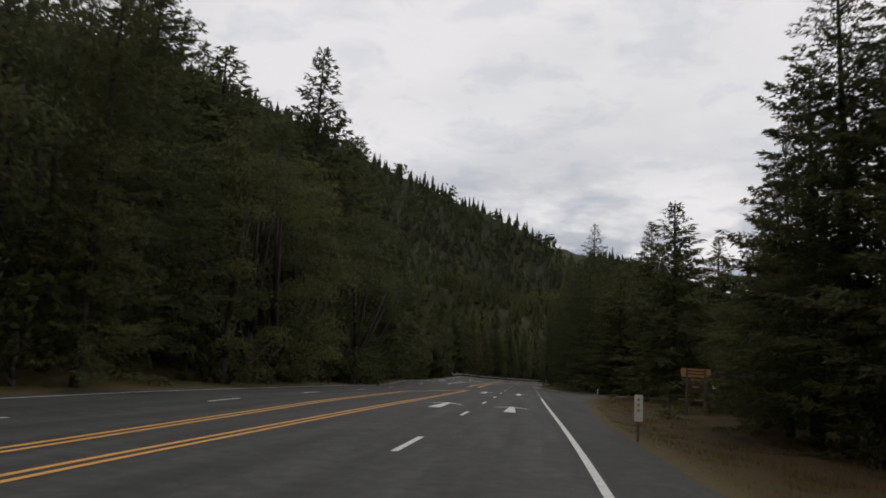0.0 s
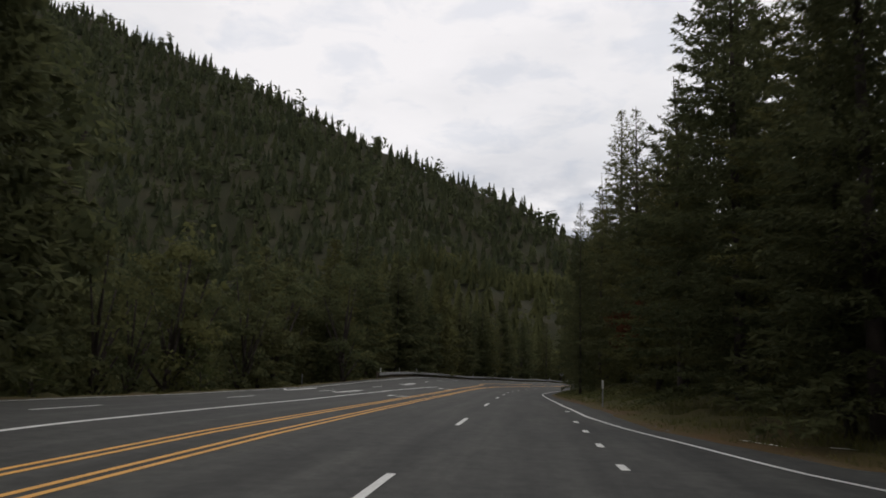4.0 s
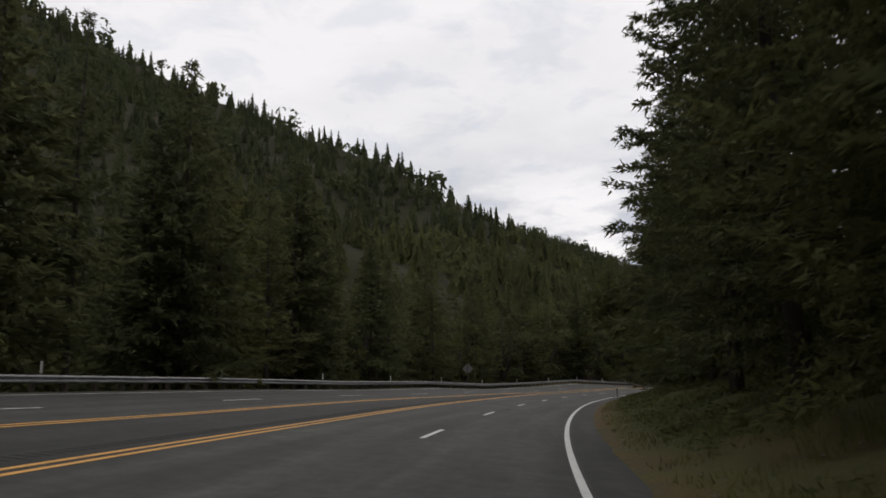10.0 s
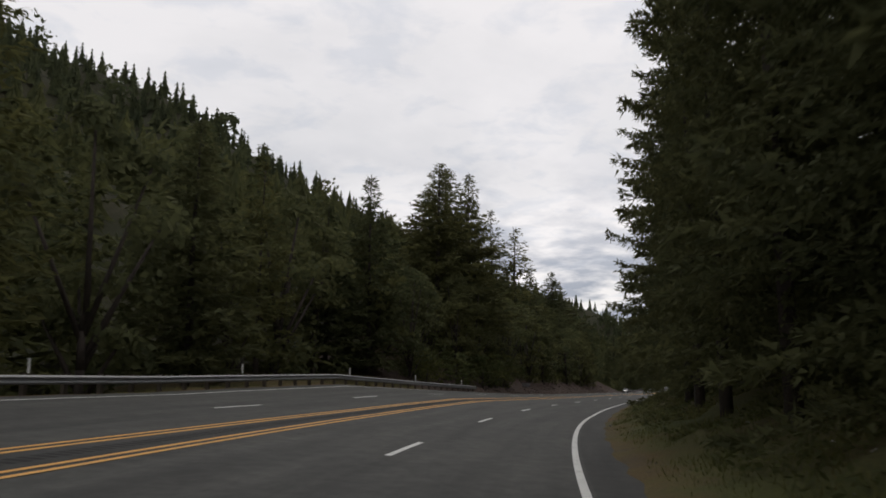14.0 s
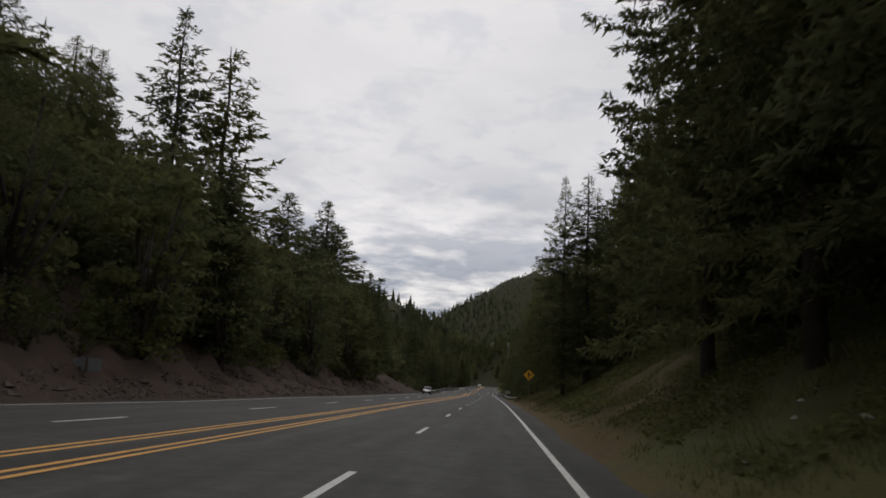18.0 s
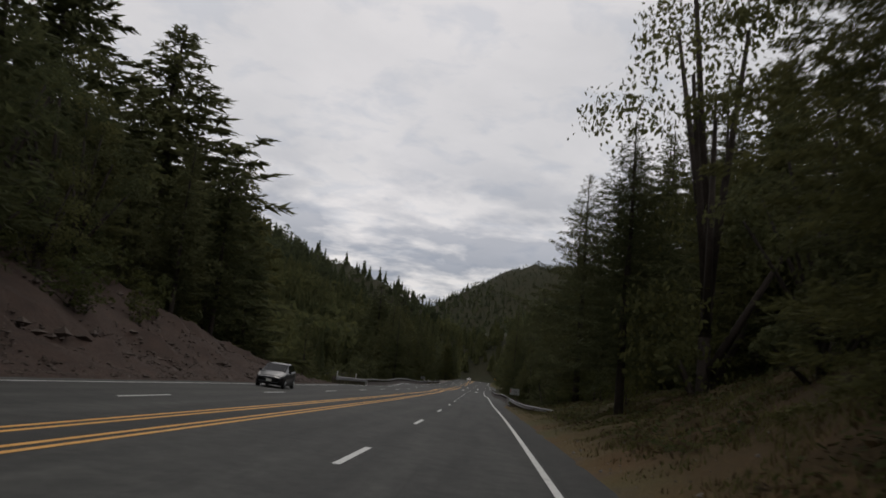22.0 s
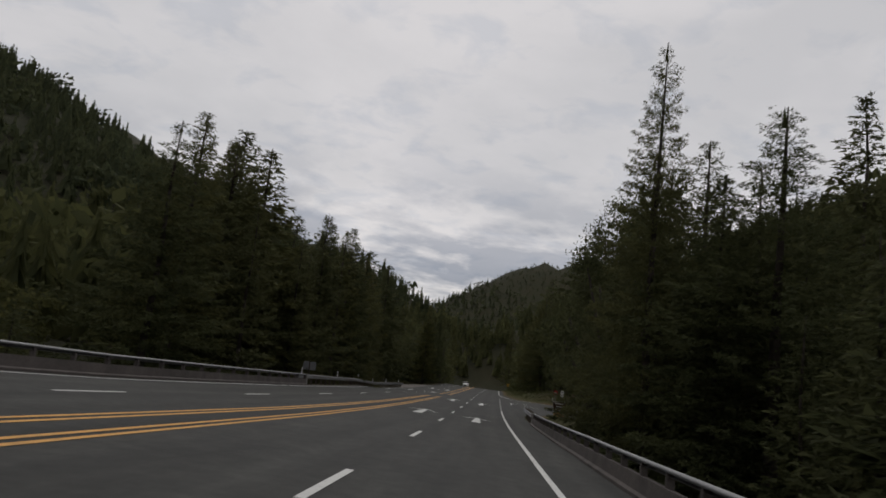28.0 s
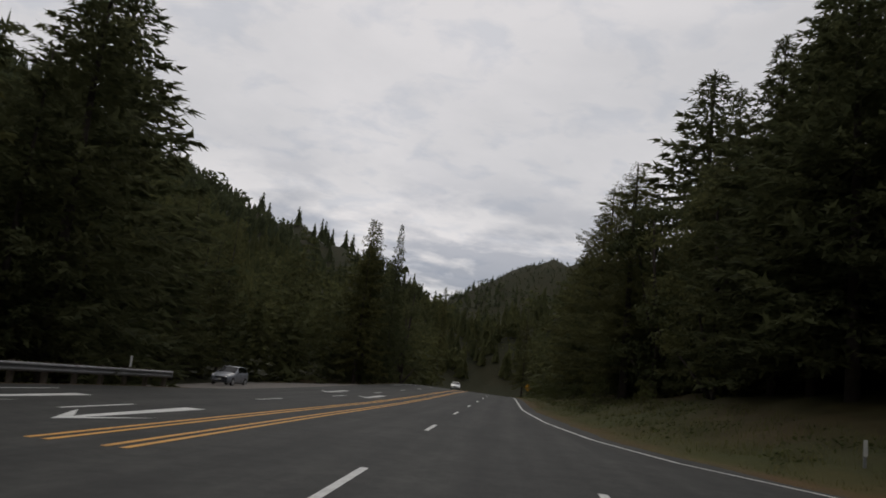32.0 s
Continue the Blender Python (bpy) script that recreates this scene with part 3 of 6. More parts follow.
LEFT_LAND = [(-90, 0, .3, 1.6, 7, 18, 38, 60, 80, 90), (70, 0, .2, 1.2, 6, 16, 36, 60, 80, 90), (95, 0, 0, .2, 1, 6, 22, 45, 70, 90),
             (130, 0, -.2, -.8, -2, -1, 8, 25, 50, 80), (180, 0, -.5, -2.5, -6, -7, -2, 18, 45, 80), (340, 0, -.5, -2.5, -6, -7, -2, 18, 45, 80),
             (385, 0, 0, .4, 2.5, 9, 20, 35, 50, 80), (410, 0, .9, 3.6, 10, 24, 42, 60, 75, 90), (540, 0, .9, 3.6, 10, 22, 38, 55, 70, 90),
             (568, 0, .8, 3.2, 8.8, 19, 34, 50, 66, 86), (588, 0, .2, 1.2, 5, 12, 24, 42, 60, 80), (606, -1, -4, -8, -9, -6, 6, 25, 50, 80), (720, -1, -4, -8, -9, -6, 6, 25, 50, 80),
             (742, 0, -.4, -1, -1.6, 1, 12, 30, 55, 80), (800, 0, -.4, -.9, -1.9, 1, 14, 36, 60, 80), (856, 0, -.4, -.9, -1.9, 1, 14, 36, 60, 80), (1100, 0, .2, .8, 3, 9, 22, 40, 60, 80)]
RIGHT_LAND = [(-90, 0, -.5, -.9, -.6, 1, 4, 10, 20, 40), (45, 0, -.4, -.7, -.2, 1, 4, 10, 20, 40), (70, 0, 0, .1, .3, 2, 6, 14, 25, 40),
              (115, 0, .1, .3, .9, 3, 8, 16, 28, 40), (145, 0, .5, 1.4, 3.2, 7, 12, 20, 30, 45), (175, 0, .8, 2.5, 5.2, 9, 14, 22, 32, 45),
              (340, 0, .8, 2.6, 5.4, 9, 14, 22, 32, 45), (385, 0, 1.1, 3.6, 6.6, 10, 15, 22, 32, 45), (435, 0, 1.4, 4.7, 8, 11, 15, 22, 32, 45), (525, 0, 1.3, 4.5, 7.6, 10.5, 14, 21, 32, 45), (550, 0, .8, 2.8, 5.2, 8, 12, 19, 31, 45),
              (578, 0, .6, 2.1, 4.3, 7, 11, 18, 30, 45), (596, 0, .2, .9, 2.4, 5, 9, 16, 28, 42), (606, -1, -4, -8, -9, -7, 0, 10, 30, 50), (722, -1, -4, -8, -9, -7, 0, 10, 30, 50),
              (742, 0, 0, -.1, -.2, .5, 5, 20, 40, 60), (775, 0, .1, .2, .6, 4, 14, 35, 60, 80), (805, 0, .4, 1.6, 4.5, 12, 26, 48, 75, 95),
              (1100, 0, .4, 1.6, 4.5, 12, 26, 48, 75, 95)]
RIDGES = [  # slope, then the crest's places
    (0.72, [(60, 520, 20), (82, 572, 33), (61, 630, 61), (13, 686, 106), (-27, 694, 132), (-96, 736, 167), (-145, 723, 188), (-263, 688, 240), (-411, 678, 300), (-700, 560, 365)]),
    (0.6, [(-40, 1060, 195), (88, 1115, 174), (139, 1156, 170), (199, 1204, 154), (285, 1271, 149), (360, 1329, 129), (406, 1275, 108), (446, 1214, 80), (444, 1132, 48), (443, 1071, 32)]),
    (0.5, [(395, 1190, 28), (560, 1400, 32), (700, 1650, 32)]),
    (0.72, [(760, 2030, 5), (860, 2030, 62), (916, 2018, 142), (970, 2003, 181), (1023, 1969, 221), (1074, 1940, 256), (1120, 1908, 271), (1165, 1880, 275), (1240, 1820, 266), (1437, 1630, 255), (1583, 1435, 250)]),
    (0.5, [(340, 560, 58), (450, 740, 73), (560, 950, 90), (720, 1200, 104), (860, 1400, 109)]),
    (0.45, [(-110, -150, 50), (-95, 30, 42), (-75, 95, 24)]),
]


def nearest(x, y):
    """The way along the road and the offset from it of places on the map."""
    s, o = np.empty(len(x)), np.empty(len(x))
    for i in range(0, len(x), 4000):
        j = slice(i, i + 4000)
        d = (x[j, None] - R_X[None]) ** 2 + (y[j, None] - R_Y[None]) ** 2
        k = d.argmin(1)
        t = R_T[k]
        dx, dy = x[j] - R_X[k], y[j] - R_Y[k]
        s[j] = SG[k] - np.sin(t) * dx + np.cos(t) * dy
        side = np.cos(t) * dx + np.sin(t) * dy
        o[j] = np.where(side >= 0, 1, -1) * np.maximum(np.abs(side), np.sqrt(d[np.arange(len(k)), k]) * (np.abs(SG[k] - 505) > 590))
    return s, o


def land_table(rows, s, d):
    rows = np.array(rows, float)
    h = np.stack([np.interp(s, rows[:, 0], rows[:, i + 1]) for i in range(len(AWAY))], -1)
    k = np.clip(np.searchsorted(AWAY, d) - 1, 0, len(AWAY) - 2)
    u = np.clip((d - AWAY[k]) / (AWAY[k + 1] - AWAY[k]), 0, 1)
    i = np.arange(len(d))
    return h[i, k] * (1 - u) + h[i, k + 1] * u


def bumpiness(x, y):
    return (np.sin(x * 0.11 + 1.3 * np.sin(y * 0.043)) * np.sin(y * 0.093 + 1.1 * np.sin(x * 0.051)) * 1.6
            + np.sin(x * 0.031 + 0.7) * np.sin(y * 0.027 + np.sin(x * 0.013)) * 5)


def land(x, y, sink=True):
    """The height of the ground at places on the map."""
    x, y = np.asarray(x, float).ravel(), np.asarray(y, float).ravel()
    s, o = nearest(x, y)
    right = o > -4
    edge = np.where(right, pave_right(s), pave_left(s))
    d = np.where(right, o - edge, edge - o)
    base = spots(s, np.clip(o, -20, 12))[:, 2]
    dd = np.maximum(d, 0)
    near = np.where(right, land_table(RIGHT_LAND, s, dd), land_table(LEFT_LAND, s, dd))
    far = np.full(len(x), -60.0)
    for slope, pts in RIDGES:
        for (x0, y0, z0), (x1, y1, z1) in zip(pts, pts[1:]):
            ux, uy = x1 - x0, y1 - y0
            u = np.clip(((x - x0) * ux + (y - y0) * uy) / (ux * ux + uy * uy), 0, 1)
            far = np.maximum(far, z0 + (z1 - z0) * u - slope * np.hypot(x - x0 - u * ux, y - y0 - u * uy))
    w = np.clip((dd - 26) / 60, 0, 1)
    w = w * w * (3 - 2 * w)
    rough = bumpiness(x, y) * np.clip((dd - 15) / 50, 0, 1)
    # past the road's last bend the valley floor lies open
    z = base + near * np.clip(1 - (dd - 150) / 250, 0.0, 1)
    z = np.where(far > z, z + (far - z) * w, z) + rough
    if sink:
        bridge = (s > 606) & (s < 722)
        z = z - np.where(bridge, 0, np.clip((15 - d) / 4, 0, 1) * 0.9)
        z = np.where(bridge & (d < 3), base - 7, z)
    return z


def spread(lo, hi, fine0, fine1, step, even, grow=1.22):
    a = list(np.arange(fine0, fine1 + 0.1, step))
    d = step
    while a[-1] < hi:
        d = min(d * grow, 36.0) if a[-1] < even else d * grow
        a.append(a[-1] + d)
    d = step
    while a[0] > lo:
        d *= grow
        a.insert(0, a[0] - d)
    return np.array(a)


gx, gy = spread(-2500, 4500, -130, 400, 5.0, 1650), spread(-1500, 4800, -110, 980, 5.0, 2080)
xx, yy = np.meshgrid(gx, gy)
gz = land(xx, yy)
ground = tagged(new("ground", mesh_of("ground", np.stack([xx.ravel(), yy.ravel(), gz], -1), grid_faces(len(gy), len(gx)), [M_GROUND], smooth=True)),
                "dark brown forest floor of valley and hillsides", "ground", kind="structure")


# ---- verges: strips of finer ground from the pavement outwards ----
ROUGH = np.random.default_rng(77).normal(0, 1, (1000, 17))


def verge(name, s0, s1, right, mat, label, width=17.0, crumble=0.1):
    k = np.arange(round(s0 / 1.5), round(s1 / 1.5) + 1)
    s = k * 1.5
    d = np.array([-0.25, 0, .35, .8, 1.4, 2.2, 3, 4, 5.2, 6.5, 8, 9.8, 11.8, 14, width])
    ss, ddm = np.repeat(s[:, None], len(d), 1), np.repeat(d[None], len(s), 0)
    edge = (pave_right(ss) if right else pave_left(ss)) + ROUGH[k + 80, 16:] * (.07 if right else -.07)
    o = edge + ddm if right else edge - ddm
    h = land_table(RIGHT_LAND if right else LEFT_LAND, ss.ravel(), np.maximum(ddm.ravel(), 0)).reshape(ss.shape)
    h = h + ROUGH[k + 80, :len(d)] * crumble * np.clip(ddm / 4, 0, 1)
    h[:, 0], h[:, 1] = -0.06, 0.012
    h[:, -1] -= 0.8
    v = spots(ss, o, h)
    p = spots(ss, np.clip(o, -20, 12))
    v[..., 2] = p[..., 2] + h
    me = mesh_of(name, v.reshape(-1, 3), grid_faces(len(s), len(d)), [mat], smooth=True)
    column(me, "away", ddm.ravel())
    column(me, "dry", np.interp(ss.ravel(), [95, 130, 425, 450, 490, 535, 555, 610, 700], [.8, .15, .15, .55, .9, .9, .6, .6, .2]) if right else ddm.ravel() * 0 + .5)
    return tagged(new(name, me), label, "verge", kind="structure")


verge("verge_right", -88, 90, True, M_VERGE, "stony verge with dry grass beside the shoulder")
verge("verge_right", 107.5, 474, True, M_VERGE, "grassy bank with bare dirt edge beside the road", crumble=0.13)
verge("verge_right", 474, 604, True, M_VERGE, "brown bank strewn with dead leaves beside the road", crumble=0.13)
verge("verge_right", 723, 749, True, M_VERGE, "gravelly verge beside the bridge end")
verge("verge_right", 772, 1085, True, M_VERGE, "grassy bank beside the road")
verge("verge_left", -88, 392, False, M_VERGE, "dirt verge beside the far lanes")
verge("verge_left", 392, 600, False, M_TALUS, "reddish-brown talus bank cut beside the road", crumble=0.3)
verge("verge_left", 724, 803, False, M_VERGE, "dirt verge behind the guardrail")
verge("verge_left", 852, 1085, False, M_VERGE, "dirt verge beside the far lanes")
for s0, s1, lo, hi in ((91, 107, 27, 52), (746, 776, 15, 42)):
    s = np.arange(s0, s1 + .1, 2.0)
    v, o_, s_ = road_strip(s, s * 0 + lo - 14, s * 0 + hi, 14, -0.02)
    me = mesh_of("side_road", v, grid_faces(len(s), 14), [M_ASPHALT if s0 < 100 else M_GRAVEL])
    column(me, "across", o_)
    column(me, "along", s_)
    tagged(new("side_road", me), "grey side road joining the highway", "road", kind="structure")
s = np.arange(800, 856.1, 2.0)
v, o_, s_ = road_strip(s, s * 0 - 28.0, s * 0 - 11.5, 10, 0.006)
v[:, 2] -= 0.095 * (-11.5 - o_)
tagged(new("pullout", mesh_of("pullout", v, grid_faces(len(s), 10), [M_GRAVEL])), "pale gravel pullout beside the highway", "pullout", kind="structure")


# ---- trees ----
def conifer_crown(rng, h, width, start=0.12, sparse=1.0, ragged=0.35, fine=1.0, dense=6.0, size=1.0, fingers=2, lift=0.0):
    """Whorls of drooping boughs, each a fan of small pointed sprays; fine: how closely the whorls are set, dense: sprays a metre of bough."""
    a_, b_, c_ = [], [], []
    z = h * start
    while z < h * 0.985:
        f = (z / h - start) / (1 - start)
        reach = width * (1 - f) ** 0.87 * (0.7 + 0.3 * min(1, f * 5 + 0.25)) + 0.1
        small = size * (0.5 + 0.5 * min(1, 1.8 * (1 - f)))
        n = max(3, int(rng.integers(5, 9) * sparse + 0.5))
        turn0 = rng.uniform(0, 6.28)
        for k in range(n):
            a = turn0 + 6.283 * k / n + rng.normal(0, 0.25)
            ln = reach * (1 + rng.normal(0, ragged)) * (0.35 if rng.random() < 0.14 else 1) + 0.12
            ln = max(0.2, min(ln, width * 1.4))
            up = rng.normal(0.12, 0.12) - 0.3 * (1 - f) + lift
            out, side = np.array([math.cos(a), math.sin(a), 0]), np.array([-math.sin(a), math.cos(a), 0])
            m = int(ln * dense) + 3
            u = 1 - rng.random(m) ** 1.15
            half = (0.1 + 0.3 * ln * np.clip(1 - u, 0, 1) ** 0.8 * np.clip(u * 4, 0.3, 1))
            v = rng.uniform(-1, 1, m) * half
            x = ln * u
            p = out * x[:, None] + side * v[:, None]
            p[:, 2] = z + up * x - 0.16 * x * x / ln - 0.5 * np.abs(v) + rng.normal(0, 0.08, m)
            d = out * rng.uniform(.2, .9, m)[:, None] + side * (np.sign(v) * rng.uniform(0, .9, m))[:, None] + rng.normal(0, .28, (m, 3))
            d[:, 2] -= 0.28
            d /= np.linalg.norm(d, axis=1)[:, None]
            w = np.cross(d, rng.normal(0, .5, (m, 3)) + [0, 0, 1])
            w *= (rng.uniform(.07, .13, m) * small / np.maximum(np.linalg.norm(w, axis=1), .2))[:, None]
            # the bough's own body: drooping side twigs, saw-toothed along it
            for sgn in (-1, 1):
                g = (np.arange(fingers) + rng.uniform(-.2, .2, fingers)) / fingers
                x0, x1 = ln * (.03 + .85 * g), ln * (.05 + .85 * (g + 1.0 / fingers))
                wide = ln * (.1 + .2 * np.clip(1 - g, 0, 1)) * rng.uniform(.5, 1.25, fingers) * (1 if fingers < 4 else .85 if fingers < 8 else .75 if fingers < 12 else .68 if fingers < 20 else .28)
                x2 = (x0 + x1) / 2 + wide * rng.uniform(.4, .9, fingers)
                t0, t1, t2 = np.outer(x0, out), np.outer(x1, out), np.outer(x2, out) + np.outer(wide * sgn, side)
                t0[:, 2], t1[:, 2] = z + up * x0 - .16 * x0 * x0 / ln, z + up * x1 - .16 * x1 * x1 / ln
                t2[:, 2] = z + up * x2 - .16 * x2 * x2 / ln - wide * rng.uniform(.3, .85, fingers)
                a_.append(t0), b_.append(t1), c_.append(t2)
            a_.append(p - w), b_.append(p + w), c_.append(p + d * (rng.uniform(.3, .62, m) * small)[:, None])
        z += (0.26 + 0.34 * (1 - f)) * rng.uniform(0.75, 1.3) * h / 22 / min(1.0, fine)
    pts = np.stack([np.concatenate(a_), np.concatenate(b_), np.concatenate(c_)], 1).reshape(-1, 3)
    top = np.array([[0, 0, h], [0.12, 0, h - 1.1], [-0.06, 0.1, h - 1.1], [0, 0, h], [-0.06, 0.1, h - 1.1], [-0.06, -0.1, h - 1.1]])
    return np.concatenate([pts, top])


def fir_crown(rng, h, width, start=0.1, whorl=0.5, twigs=7.0, sprays=4, size=1.0, gappy=0.12, rise=0.0):
    """Boughs that sweep down and out and curl up at the tip, each set with side twigs that carry small needle sprays.
    whorl: metres between the rings of boughs, twigs: side twigs a metre of bough, sprays: on each twig."""
    base, side_, tip = [], [], []
    z = h * start
    lobe, lean = rng.uniform(0, 6.28, 3), rng.uniform(.06, .15)
    while z < h * 0.99:
        f = (z / h - start) / (1 - start)
        swell = 1 + lean * math.sin(9 * f + lobe[0]) * .8
        reach = width * ((1 - f) ** 0.82) * (0.68 + 0.32 * min(1, f * 4 + .2)) * swell * rng.uniform(.84, 1.08) + 0.1
        fine = size * (0.5 + 0.5 * min(1, 2.6 * (1 - f)))
        n = max(3, int(rng.integers(5, 8) * (0.75 + 0.35 * (1 - f))))
        turn0 = rng.uniform(0, 6.28)
        for k in range(n):
            if rng.random() < gappy:
                continue
            a = turn0 + 6.283 * k / n + rng.normal(0, 0.3)
            ln = max(.25, reach * (1 + lean * math.sin(2 * a + lobe[1] + 5 * f)) * rng.uniform(.7, 1.1))
            up = rng.normal(-.3 + .52 * f + rise, .12)
            curl = rng.uniform(.06, .22)
            out, side = np.array([math.cos(a), math.sin(a), 0]), np.array([-math.sin(a), math.cos(a), 0])
            m = max(4, int(ln * twigs))
            u = np.clip((np.arange(m) + rng.uniform(0, 1, m)) / m, .04, 1) ** .85
            sg = rng.choice([-1.0, 1.0], m)
            tl = (.16 + .34 * ln * (1 - u) ** .75 * np.clip(u * 5, .35, 1)) * rng.uniform(.45, 1.2, m)
            phi = rng.uniform(.45, 1.25, m) * np.clip(1.2 - u, .35, 1)
            d = out * np.cos(phi)[:, None] + side * (sg * np.sin(phi))[:, None]
            d[:, 2] = rng.normal(-.16, .17, m)
            p0 = out * (ln * u)[:, None]
            p0[:, 2] = z + up * ln * u + curl * ln * u * u + rng.normal(0, .05, m)
            w = np.tile((np.arange(sprays) + .35) / sprays, m)
            i = np.repeat(np.arange(m), sprays)
            q = p0[i] + d[i] * (tl[i] * w)[:, None] + rng.normal(0, .045, (m * sprays, 3))
            e = d[i] + rng.normal(0, .42, (m * sprays, 3))
            e /= np.linalg.norm(e, axis=1)[:, None]
            c = np.cross(e, rng.normal(0, .55, (m * sprays, 3)) + [0, 0, 1])
            c *= (rng.uniform(.05, .1, m * sprays) * fine / np.maximum(np.linalg.norm(c, axis=1), .2))[:, None]
            base.append(q - c), side_.append(q + c), tip.append(q + e * (rng.uniform(.2, .46, m * sprays) * fine)[:, None])
        z += whorl * (0.55 + 0.6 * (1 - f)) * rng.uniform(.7, 1.3)
    pts = np.stack([np.concatenate(base), np.concatenate(side_), np.concatenate(tip)], 1).reshape(-1, 3)
    top = np.array([[0, 0, h], [0.1, 0, h - .9], [-0.05, 0.09, h - .9], [0, 0, h], [-0.05, 0.09, h - .9], [-0.05, -0.09, h - .9]])
    return np.concatenate([pts, top])


def tri_mesh(name, pts, mat):
    return mesh_of(name, pts, np.arange(len(pts)).reshape(-1, 3), [mat])


def trunk_mesh(rng, h, r, lean=0.0, limbs=()):
    bm = bmesh.new()
    p = Vector((0, 0, -0.8))
    n = 5
    for i in range(n):
        q = Vector((lean * (i + 1) / n * h * 0.05 + rng.normal(0, 0.05), rng.normal(0, 0.05), h * (i + 1) / n))
        rod(bm, p, q, r * (1 - i / n) + 0.03, r * (1 - (i + 1) / n) + 0.02, 7)
        p = q
    for a, b, r0 in limbs:
        rod(bm, a, b, r0, r0 * 0.4, 5)
    return from_bm(bm, "trunk", M_BARK, True)


def leaf_cloud(rng, centres, radii, count, size):
    """Quads scattered through lumpy clumps, denser outside."""
    c = rng.integers(0, len(centres), count)
    d = rng.normal(0, 1, (count, 3))
    d /= np.linalg.norm(d, axis=1)[:, None]
    d[:, 2] = np.where(d[:, 2] < -0.3, -d[:, 2] * 0.6, d[:, 2])
    p = centres[c] + d * radii[c][:, None] * rng.uniform(0.6, 1.08, count)[:, None] * [1, 1, 0.82]
    t = np.cross(d + rng.normal(0, 0.45, d.shape), rng.normal(0, 1, d.shape))
    t /= np.linalg.norm(t, axis=1)[:, None]
    b = np.cross(d + rng.normal(0, 0.5, d.shape), t)
    b /= np.maximum(np.linalg.norm(b, axis=1)[:, None], 1e-6)
    w = size * rng.uniform(0.6, 1.5, (count, 1))
    quad = np.stack([p - t * w, p - b * w * 0.55, p + t * w * 1.1, p + b * w * 0.6], 1)
    return quad.reshape(-1, 3)


def broadleaf_parts(rng, h, width, leaves, size, base=0.3):
    n = 19
    u = np.linspace(0, 1, n)
    a = rng.uniform(0, 6.28, n)
    env = np.sin(np.pi * (0.12 + 0.8 * u)) ** 0.7
    r = width * env * rng.uniform(0.25, 0.75, n)
    centres = np.stack([r * np.cos(a), r * np.sin(a), h * (base + (0.93 - base) * u)], -1)
    radii = width * rng.uniform(0.22, 0.46, n) * (0.65 + 0.35 * env)
    q = leaf_cloud(rng, centres, radii, leaves, size)
    limbs = [(Vector((0, 0, h * (base - 0.1 + 0.35 * k / n))), Vector(centres[k]), 0.012 * h) for k in range(1, n, 2)]
    return q, limbs


def quad_mesh(name, pts, mat):
    return mesh_of(name, pts, np.arange(len(pts)).reshape(-1, 4), [mat])


LIBRARY = {}


def make_tree(kind, i, close):
    """A tree of that kind, built once at the origin; returns its meshes and its own height. close: with finer foliage."""
    if (kind, i, close) in LIBRARY:
        return LIBRARY[kind, i, close]
    rng = np.random.default_rng(100 * len(kind) + i)
    if kind == "fir":
        h = 22.0
        q = fir_crown(rng, h, 4.9 + 0.6 * (i % 3), (.05, .05, .05, .08)[close] + 0.025 * (i % 4), (.52, .5, .48, .44)[close], (4.2, 5.2, 8.0, 11.0)[close], (3, 4, 6, 9)[close], (1.95, 1.4, .76, .48)[close], .04)
        t, c = trunk_mesh(rng, h, 0.27), tri_mesh("crown", q, M_NEEDLE)
    elif kind == "pine":
        h = 22.0
        q = fir_crown(rng, h, 4.2, 0.14, (.7, .66, .66, .6)[close], (4.0, 5.0, 7.0, 11.0)[close], (3, 4, 5, 9)[close], (1.7, 1.3, .9, .52)[close], .16, .2)
        t, c = trunk_mesh(rng, h, 0.24, rng.normal(0, 0.12)), tri_mesh("crown", q, M_NEEDLE)
    elif kind == "oak":
        h = 12.0
        q, limbs = broadleaf_parts(rng, h, 4.4, (2300, 4800, 9000)[close], (0.19, 0.115, 0.075)[close], 0.05)
        t, c = trunk_mesh(rng, h * 0.6, 0.2, rng.normal(0, .4), limbs), quad_mesh("crown", q, M_LEAF)
    else:
        h = 3.0
        q, limbs = broadleaf_parts(rng, h, 1.7, (340, 900, 900)[close], (0.11, 0.06, 0.06)[close], 0.1)
        t, c = trunk_mesh(rng, h * 0.5, 0.05, 0, limbs[:3]), quad_mesh("crown", q, M_BUSH)
    LIBRARY[kind, i, close] = (t, c, h)
    return LIBRARY[kind, i, close]


TREE_WORDS = {"fir": ("conifer_tree", "tall dark green fir tree with drooping boughs", "tree"),
              "pine": ("conifer_tree", "thin ragged conifer with open sparse boughs", "tree"),
              "oak": ("broadleaf_tree", "rounded broadleaf tree with yellowish-green leaves", "tree"),
              "shrub": ("shrub", "low leafy green shrub on the bank", "shrub")}


